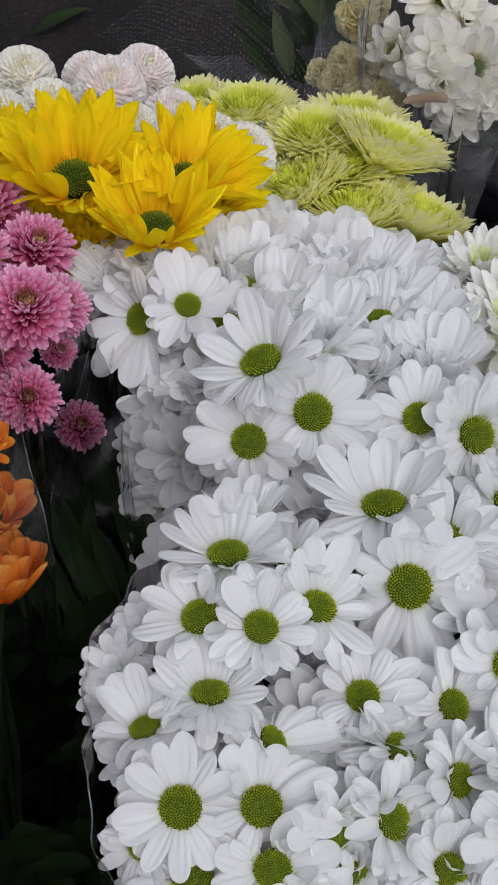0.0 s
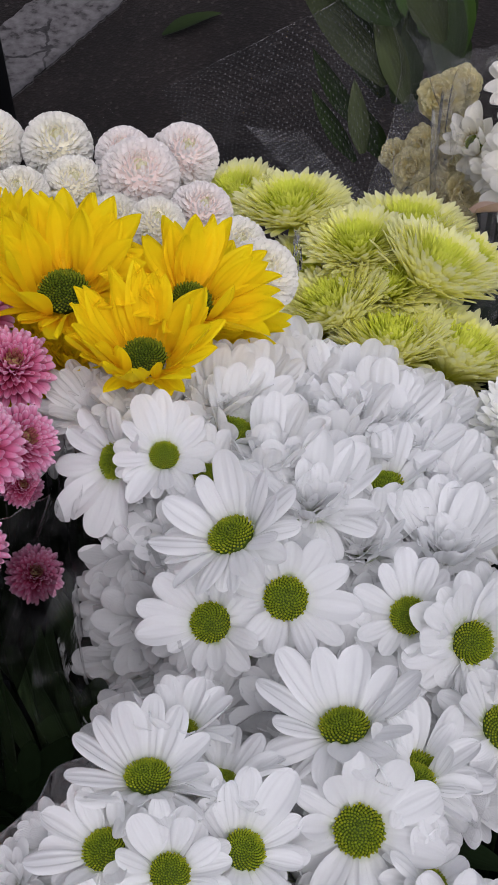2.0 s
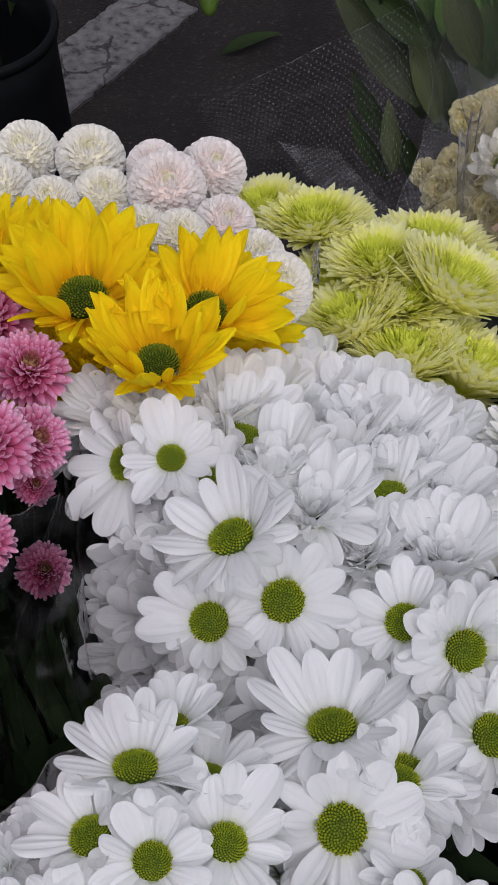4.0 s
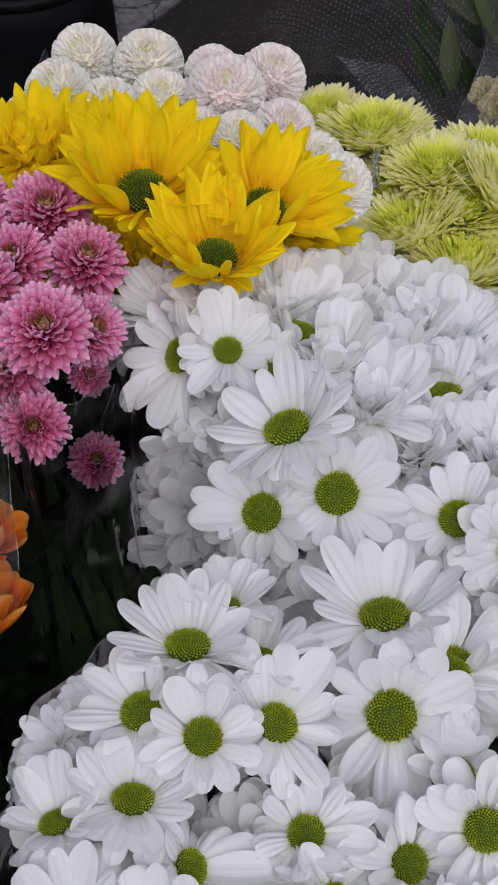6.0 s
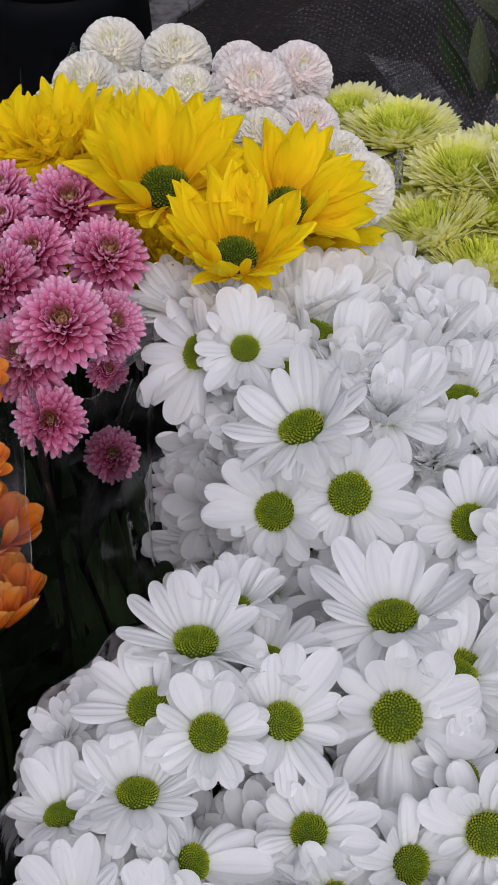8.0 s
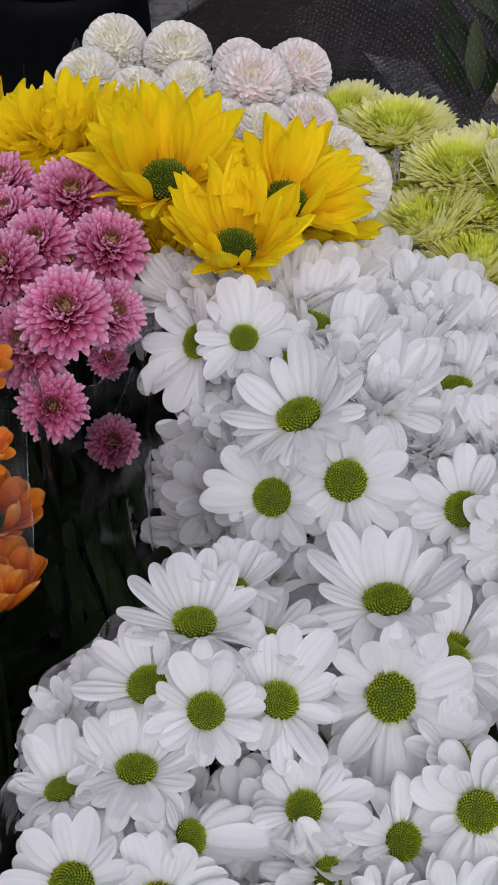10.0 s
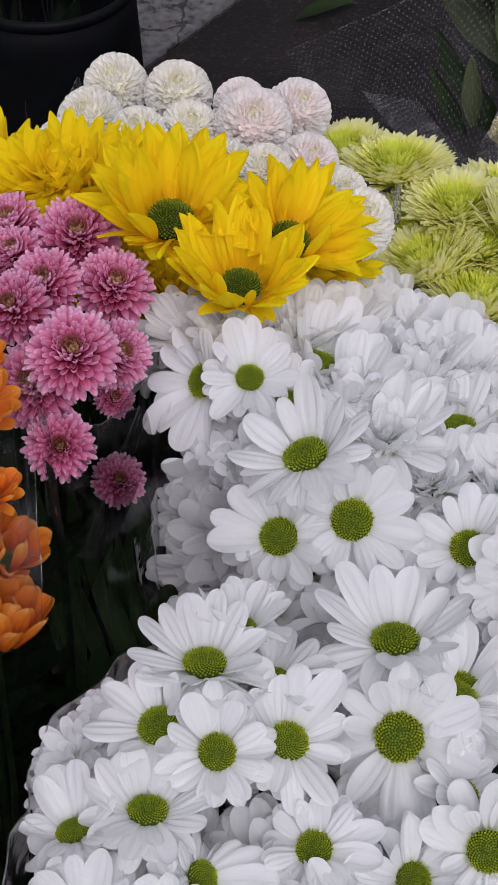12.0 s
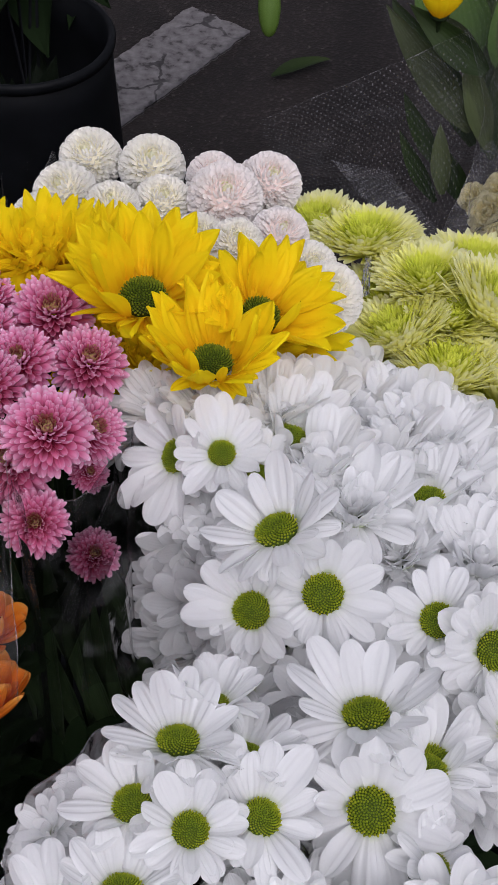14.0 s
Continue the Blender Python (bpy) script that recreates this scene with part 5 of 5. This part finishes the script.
orange_bunch = bouquet("orange_daisy_bouquet", -0.15, 0.36, "bouquet of orange daisies wrapped in clear film")
orange_daisy(orange_bunch, -0.132, 0.391, 0.800, 0.15, -0.10, 0.98, 0.0700, 62)
orange_daisy(orange_bunch, -0.115, 0.394, 0.741, 0.22, 0.43, 0.87, 0.0680, 76)
orange_daisy(orange_bunch, -0.114, 0.420, 0.770, 0.25, 0.15, 0.95, 0.0520, 56)
orange_daisy(orange_bunch, -0.111, 0.411, 0.832, 0.31, 0.17, 0.94, 0.0290)
orange_daisy(orange_bunch, -0.123, 0.448, 0.850, 0.33, -0.09, 0.94, 0.0476)
orange_daisy(orange_bunch, -0.131, 0.413, 0.840, -0.06, -0.12, 0.99, 0.0568)
orange_daisy(orange_bunch, -0.135, 0.398, 0.730, 0.09, 0.44, 0.90, 0.0600, 78)
orange_daisy(orange_bunch, -0.128, 0.472, 0.855, 0.43, -0.16, 0.89, 0.0370)
# Blooms outside the view, added to cast shade on stems and leaves below.
for x, y, z in ((-0.190, 0.400, 0.820), (-0.215, 0.450, 0.830), (-0.200, 0.350, 0.790), (-0.235, 0.395, 0.815), (-0.195, 0.480, 0.850), (-0.235, 0.340, 0.780), (-0.180, 0.310, 0.745), (-0.215, 0.290, 0.750)):
    orange_daisy(orange_bunch, x, y, z, -0.1, -0.1, 0.99, 0.066, 50)
stems(orange_bunch)
# Leaf mass thickened to darken the gap under the orange blooms.
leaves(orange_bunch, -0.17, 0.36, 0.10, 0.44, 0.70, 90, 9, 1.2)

white_wrapped = bouquet("white_daisy_bouquet", 0.27, 0.81, "older white daisies bagged in hazy film")
BX, BY = 0.205, 0.719
WX, WY = 0.261, 0.807
aged_daisy(white_wrapped, 0.227, 0.810, 0.747, -0.30, -0.50, 0.81, 0.0440, 74)
aged_daisy(white_wrapped, 0.271, 0.764, 0.755, -0.20, -0.80, 0.57, 0.0566, 40)
aged_daisy(white_wrapped, 0.269, 0.828, 0.775, -0.24, -0.47, 0.85, 0.0579, 44)
crumpled_daisy(white_wrapped, 0.248, 0.776, 0.762, -0.25, -0.61, 0.75, 0.0560)
crumpled_daisy(white_wrapped, 0.240, 0.808, 0.738, -0.30, -0.55, 0.78, 0.0500)
crumpled_daisy(white_wrapped, 0.280, 0.809, 0.765, -0.07, -0.55, 0.83, 0.0584)
crumpled_daisy(white_wrapped, 0.260, 0.757, 0.730, -0.17, -0.96, 0.21, 0.0555)
crumpled_daisy(white_wrapped, 0.246, 0.760, 0.750, -0.24, -0.84, 0.49, 0.0570)
crumpled_daisy(white_wrapped, 0.236, 0.780, 0.747, -0.35, -0.63, 0.69, 0.0380)
crumpled_daisy(white_wrapped, 0.279, 0.756, 0.735, 0.03, -0.92, 0.39, 0.0458)
part("petal", mesh_of("browned_petal", [(*blade(0.034, 0.022, widest=0.5, base=0.4, tip=1.8, cup=0.6, arch=0.5), 0)], [BROWNED]), white_wrapped,
     local(white_wrapped, Matrix.Translation((BX, BY, 0.768)) @ rot("Z", -72) @ rot("X", -5) @ rot("Y", -35)), "withered brown petal")
stems(white_wrapped)

yellow_back = bouquet("yellow_daisy_bouquet", 0.45, 0.84, "bouquet of yellow daisies in a dark bucket")
yellow_daisy(yellow_back, 0.358, 0.859, 0.720, -0.47, -0.71, 0.52, 0.0554, 20)
yellow_daisy(yellow_back, 0.345, 0.805, 0.700, -0.60, -0.45, 0.66, 0.0326, 40)
yellow_daisy(yellow_back, 0.342, 0.790, 0.690, -0.65, -0.62, 0.43, 0.0304, 40)
stems(yellow_back)
# Leaves added to fill the gap over the asphalt here with darkness.
leaves(yellow_back, 0.37, 0.78, 0.10, 0.42, 0.64, 70, 15, 1.2)

cream_bunch = bouquet("cream_chrysanthemum_bouquet", 0.24, 0.515, "creamy white chrysanthemums with lime centres")
cream_mum(cream_bunch, 0.197, 0.492, 0.765, -0.10, -0.16, 0.98, 0.0860)
cream_mum(cream_bunch, 0.196, 0.546, 0.765, -0.09, 0.05, 0.99, 0.0620)
cream_mum(cream_bunch, 0.218, 0.516, 0.750, 0.07, -0.30, 0.95, 0.0547)
stems(cream_bunch)

cream_carnations = bouquet("carnation_bouquet", 0.25, 0.80, "faded cream carnations in dotted film")
carnation(cream_carnations, 0.219, 0.878, 0.735, -0.16, -0.58, 0.80, 0.0375)
carnation(cream_carnations, 0.235, 0.890, 0.735, 0.02, -0.60, 0.80, 0.0338)
carnation(cream_carnations, 0.227, 0.873, 0.720, -0.08, -0.66, 0.75, 0.0289)
carnation(cream_carnations, 0.206, 0.861, 0.710, -0.35, -0.59, 0.72, 0.0289)
carnation(cream_carnations, 0.187, 0.862, 0.700, -0.53, -0.59, 0.61, 0.0251)
carnation(cream_carnations, 0.195, 0.839, 0.705, -0.26, -0.68, 0.68, 0.0342)
carnation(cream_carnations, 0.215, 0.835, 0.715, -0.07, -0.64, 0.76, 0.0358)
carnation(cream_carnations, 0.205, 0.815, 0.705, -0.17, -0.69, 0.70, 0.0384)
carnation(cream_carnations, 0.222, 0.806, 0.710, 0.01, -0.71, 0.71, 0.0326)
carnation(cream_carnations, 0.190, 0.828, 0.690, -0.45, -0.68, 0.58, 0.0267)
carnation(cream_carnations, 0.216, 0.788, 0.700, -0.19, -0.74, 0.64, 0.0324)
carnation(cream_carnations, 0.202, 0.799, 0.690, -0.27, -0.79, 0.55, 0.0282)
carnation(cream_carnations, 0.230, 0.836, 0.715, 0.11, -0.72, 0.69, 0.0284)
stems(cream_carnations)



def clear_eyes(bunches):
    """Takes away single petals that would grow through the eye of a neighbour."""
    eyes, petals = [], []
    for bunch in bunches:
        for head in bunch.children:
            m = bunch.matrix_basis @ head.matrix_basis
            for piece in head.children:
                kind = piece.name.split(".")[0]
                if kind == "disc":
                    eyes.append((head, np.array(m.inverted())))
                elif kind == "petal":
                    petals.append((head, piece, np.array(m @ piece.matrix_basis)))
    for head, piece, m in petals:
        v = np.array([q.co for q in piece.data.vertices]) @ m[:3, :3].T + m[:3, 3]
        for owner, back in eyes:
            if owner is not head and np.abs(back[:3, :3] @ v[-6] + back[:3, 3]).max() < 4:
                w = v @ back[:3, :3].T + back[:3, 3]
                if ((np.hypot(w[:, 0], w[:, 1]) < 0.27) & (w[:, 2] > -0.02) & (w[:, 2] < 0.16)).any():
                    bpy.data.objects.remove(piece)
                    break


clear_eyes([white_front, white_middle, white_back, yellow_bunch])

# ---------------------------------------------------------------- wrapping film round the bunches
sleeve(white_front, 0.018, 0.255, 0.112, 0.120, 0.787, 0.42, 0.06, 60, 300, 1, FILM_RIM, ragged=0.005, n=180, rows=26, wrinkle=0.003, edge=True)
sleeve(white_middle, 0.075, 0.44, 0.122, 0.115, 0.80, 0.42, 0.06, 130, 300, 2, FILM)
sleeve(pink_bunch, -0.11, 0.53, 0.062, 0.085, 0.80, 0.42, 0.05, 180, 400, 3, FILM, flare=0.006)
sleeve(orange_bunch, -0.165, 0.44, 0.078, 0.10, 0.845, 0.42, 0.05, -75, 110, 4, FILM)
sleeve(green_bunch, 0.12, 0.68, 0.105, 0.115, 0.775, 0.42, 0.06, -100, 70, 5, FILM)
sleeve(pompom_bunch, -0.045, 0.74, 0.095, 0.10, 0.775, 0.42, 0.06, 60, 230, 6, FILM)
sleeve(white_wrapped, WX - 0.004, WY - 0.010, 0.060, 0.058, 0.785, 0.56, 0.030, 0, 360, 7, FILM_HAZY, n=160, rows=26, wrinkle=0.0025)

sheet(pink_bunch, "film_flap", [(-0.075, 0.484, 0.800), (-0.081, 0.468, 0.720), (-0.055, 0.480, 0.720), (-0.050, 0.488, 0.810)], 5, FILM_FLAP, "creased flap of clear film", 0.002, edge=True)
sheet(pink_bunch, "film_flap", [(-0.050, 0.487, 0.812), (-0.046, 0.489, 0.800), (-0.073, 0.475, 0.700), (-0.081, 0.466, 0.720)], 15, FILM_FLAP, "creased flap of clear film", 0.002, edge=True)
sheet(orange_bunch, "film_flap", [(-0.096, 0.462, 0.865), (-0.118, 0.442, 0.875), (-0.119, 0.354, 0.790), (-0.089, 0.369, 0.790)], 16, FILM_FLAP, "clear film folded round orange blooms", 0.003, edge=True)
sheet(pompom_bunch, "film_flap", [(-0.120, 0.774, 0.775), (-0.119, 0.779, 0.765), (-0.109, 0.815, 0.765), (-0.109, 0.799, 0.785)], 17, FILM_HAZY, "creased corner of clear film", 0.001, edge=True)
sheet(pink_bunch, "film_flap", [(-0.080, 0.465, 0.778), (-0.056, 0.462, 0.782), (-0.053, 0.437, 0.715), (-0.079, 0.438, 0.703)], 8, FILM, "creased flap of clear film", 0.004)
sheet(pink_bunch, "film_flap", [(-0.048, 0.482, 0.836), (-0.040, 0.458, 0.812), (-0.070, 0.406, 0.768), (-0.088, 0.434, 0.802)], 31, FILM_HALF_CLEAR, "creased flap of clear film", 0.003)
sheet(pompom_bunch, "film_flap", [(0.061, 0.871, 0.712), (0.135, 0.869, 0.712), (0.140, 0.832, 0.696), (0.066, 0.833, 0.696)], 33, FILM_VEIL, "plain flap of clear film", 0.001)
# This flap's grey tint puts shade over the pressed daisies behind it.
sheet(white_middle, "film_flap", [(-0.062, 0.498, 0.782), (-0.004, 0.482, 0.794), (0.008, 0.394, 0.798), (-0.062, 0.386, 0.775)], 7, FILM_SHADE, "creased flap of clear film", 0.004)
sheet(green_bunch, "film_flap", [(0.089, 0.674, 0.804), (0.093, 0.673, 0.803), (0.089, 0.634, 0.808), (0.084, 0.635, 0.809)], 9, FILM_FLAP, "creased flap of clear film", 0.002)

lily_bunch = bouquet("lily_bouquet", 0.12, 0.94, "leafy lily stems wrapped in dotted film")
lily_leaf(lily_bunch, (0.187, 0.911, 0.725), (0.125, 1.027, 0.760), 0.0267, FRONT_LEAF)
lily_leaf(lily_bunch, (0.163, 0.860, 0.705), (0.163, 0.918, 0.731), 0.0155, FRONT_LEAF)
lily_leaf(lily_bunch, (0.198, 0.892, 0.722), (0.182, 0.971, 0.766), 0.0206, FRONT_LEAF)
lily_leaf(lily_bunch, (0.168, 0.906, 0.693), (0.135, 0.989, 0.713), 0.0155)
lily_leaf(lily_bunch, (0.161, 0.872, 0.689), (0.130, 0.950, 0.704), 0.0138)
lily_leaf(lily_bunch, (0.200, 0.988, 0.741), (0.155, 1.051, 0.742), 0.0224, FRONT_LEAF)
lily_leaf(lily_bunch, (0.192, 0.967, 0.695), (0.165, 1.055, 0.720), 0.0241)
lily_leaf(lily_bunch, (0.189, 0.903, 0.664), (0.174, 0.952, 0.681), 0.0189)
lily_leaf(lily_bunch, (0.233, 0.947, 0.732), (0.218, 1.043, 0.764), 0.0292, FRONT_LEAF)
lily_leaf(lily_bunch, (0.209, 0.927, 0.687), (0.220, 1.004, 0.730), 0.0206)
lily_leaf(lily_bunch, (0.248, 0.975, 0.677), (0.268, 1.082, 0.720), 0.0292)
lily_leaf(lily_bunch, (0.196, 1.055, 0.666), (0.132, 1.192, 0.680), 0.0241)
sheet(lily_bunch, "dotted_film", [(0.028, 0.925, 0.718), (0.063, 0.847, 0.703), (0.163, 0.798, 0.703), (0.183, 0.940, 0.792)], 1, FILM_DOTS, "clear film printed with white dots", 0.003, curl=0.0, edge=True)
sheet(lily_bunch, "dotted_film", [(0.081, 0.863, 0.732), (0.120, 0.849, 0.734), (0.159, 0.787, 0.720), (0.130, 0.786, 0.718)], 2, FILM_DOTS_MILKY, "folded film printed with white dots", 0.001, curl=.0, edge=True)
sheet(lily_bunch, "dotted_film", [(0.176, 0.924, 0.804), (0.232, 0.844, 0.775), (0.207, 0.790, 0.752), (0.153, 0.785, 0.718)], 3, FILM_DOTS, "milky film printed with white dots", 0.006, curl=0.01, edge=True, sway=0.3)
sheet(cream_carnations, "dotted_film", [(0.193, 0.862, 0.752), (0.209, 0.809, 0.745), (0.201, 0.760, 0.722), (0.156, 0.800, 0.712)], 41, FILM_DOTS_MILKY, "milky film printed with white dots", 0.002, edge=True, sway=-0.12)
sheet(cream_carnations, "dotted_film", [(0.195, 0.901, 0.775), (0.231, 0.863, 0.775), (0.229, 0.826, 0.760), (0.208, 0.801, 0.750)], 42, FILM_DOTS_MILKY, "milky film printed with white dots", 0.002, edge=True, sway=0.15)
sheet(lily_bunch, "dotted_film", [(0.115, 1.011, 0.786), (0.248, 0.963, 0.801), (0.235, 0.862, 0.709), (0.166, 0.896, 0.711)], 4, FILM_DOTS, "clear film printed with white dots", 0.006, curl=0.0)
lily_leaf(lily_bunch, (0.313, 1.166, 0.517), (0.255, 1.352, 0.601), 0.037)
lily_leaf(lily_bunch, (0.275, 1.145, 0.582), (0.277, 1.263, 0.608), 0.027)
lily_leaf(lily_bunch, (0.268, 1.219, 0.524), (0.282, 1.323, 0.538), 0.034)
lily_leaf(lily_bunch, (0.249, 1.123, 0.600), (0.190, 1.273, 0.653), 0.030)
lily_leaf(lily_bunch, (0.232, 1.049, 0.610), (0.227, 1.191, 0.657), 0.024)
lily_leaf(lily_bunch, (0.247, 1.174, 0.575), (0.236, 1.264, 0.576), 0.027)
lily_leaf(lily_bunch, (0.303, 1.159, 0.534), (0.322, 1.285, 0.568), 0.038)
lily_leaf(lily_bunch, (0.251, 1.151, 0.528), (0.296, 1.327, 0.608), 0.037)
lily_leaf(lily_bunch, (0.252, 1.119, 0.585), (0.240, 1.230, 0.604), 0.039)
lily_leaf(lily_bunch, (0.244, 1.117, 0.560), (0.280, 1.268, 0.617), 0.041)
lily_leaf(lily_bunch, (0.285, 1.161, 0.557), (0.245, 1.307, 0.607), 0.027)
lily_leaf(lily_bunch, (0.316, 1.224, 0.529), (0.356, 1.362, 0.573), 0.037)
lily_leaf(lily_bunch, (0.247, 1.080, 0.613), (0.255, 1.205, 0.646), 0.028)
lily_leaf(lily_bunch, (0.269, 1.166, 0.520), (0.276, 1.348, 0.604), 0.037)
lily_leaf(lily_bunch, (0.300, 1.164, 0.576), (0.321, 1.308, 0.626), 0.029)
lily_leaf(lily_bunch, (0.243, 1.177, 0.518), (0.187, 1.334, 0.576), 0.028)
lily_leaf(lily_bunch, (0.248, 1.035, 0.678), (0.242, 1.149, 0.713), 0.045, BRIGHT_LEAF)
lily_leaf(lily_bunch, (0.261, 1.004, 0.677), (0.264, 1.113, 0.722), 0.04, BRIGHT_LEAF)
lily_leaf(lily_bunch, (0.228, 1.144, 0.640), (0.219, 1.245, 0.664), 0.04, BRIGHT_LEAF)
lily_leaf(lily_bunch, (0.276, 1.054, 0.696), (0.304, 1.149, 0.716), 0.045, BRIGHT_LEAF)
lily_leaf(lily_bunch, (0.206, 1.196, 0.619), (0.183, 1.289, 0.635), 0.03, BRIGHT_LEAF)
lily_leaf(lily_bunch, (0.195, 0.928, 0.764), (0.140, 0.959, 0.798), 0.026)
bud(lily_bunch, 0.040, 1.118, 0.718, 0.027, 150)
tulip(lily_bunch, 0.159, 0.951, 0.798, 0.030)
stems(lily_bunch)

# ---------------------------------------------------------------- leafy plant in the wide bucket, and a fallen leaf
leafy_bunch = bouquet("leafy_plant", -0.28, 1.705, "dark green leafy stems standing in a wide bucket", "plant", foot=0.02)
# These leaves take the green that already has shade in its colour.
lily_leaf(leafy_bunch, (-0.264, 1.863, 0.309), (-0.250, 1.724, 0.277), 0.085, SHADED_LEAF)
lily_leaf(leafy_bunch, (-0.199, 1.897, 0.274), (-0.214, 1.779, 0.274), 0.03, SHADED_LEAF)
lily_leaf(leafy_bunch, (-0.303, 1.812, 0.330), (-0.317, 1.707, 0.300), 0.09, SHADED_LEAF)
lily_leaf(leafy_bunch, (-0.223, 1.920, 0.295), (-0.163, 1.822, 0.274), 0.04, SHADED_LEAF)
lily_leaf(leafy_bunch, (-0.357, 1.840, 0.287), (-0.371, 1.734, 0.257), 0.08, SHADED_LEAF)
STALKS[leafy_bunch.name].append((Vector((-0.268, 1.893, 0.296)), Vector((0, 0, 1))))
STALKS[leafy_bunch.name].append((Vector((-0.201, 1.918, 0.266)), Vector((0, 0, 1))))
STALKS[leafy_bunch.name].append((Vector((-0.308, 1.842, 0.316)), Vector((0, 0, 1))))
STALKS[leafy_bunch.name].append((Vector((-0.227, 1.951, 0.282)), Vector((0, 0, 1))))
STALKS[leafy_bunch.name].append((Vector((-0.363, 1.870, 0.273)), Vector((0, 0, 1))))
# Stalks get the black of the plastic so they sink into the bucket's shade.
stems(leafy_bunch, 0.32, BLACK)
# Leaf colour darkened to stand for the shade inside the bucket.
BUCKET_SHADE_LEAF = petal_material("bucket_shade_leaf", [(0.0, (0.004, 0.007, 0.0035)), (1.0, (0.006, 0.010, 0.005))], rough=0.7, through_light=0.05, veins=0.4, vary=0.3, shine=0.12)
r_plant = random.Random(12)
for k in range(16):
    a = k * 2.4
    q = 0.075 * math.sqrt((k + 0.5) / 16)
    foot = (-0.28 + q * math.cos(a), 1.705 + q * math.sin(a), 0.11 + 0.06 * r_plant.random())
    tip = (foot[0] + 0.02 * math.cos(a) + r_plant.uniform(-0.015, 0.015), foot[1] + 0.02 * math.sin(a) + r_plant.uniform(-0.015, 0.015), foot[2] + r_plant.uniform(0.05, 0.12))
    lily_leaf(leafy_bunch, foot, tip, r_plant.uniform(0.03, 0.05), BUCKET_SHADE_LEAF)
fallen = new("fallen_leaf", mesh_of("fallen_leaf", [(*blade(0.11, 0.035, widest=0.45, base=0.2, tip=1.3, cup=0.4, arch=0.35, twist=0.2, nu=7, nv=12), 0)], [LILY_LEAF]))
fallen.matrix_basis = Matrix.Translation((0.075, 2.053, 0.010)) @ rot("Z", -62) @ rot("X", 9)
tagged(fallen, "single green leaf fallen on the asphalt", "leaf")
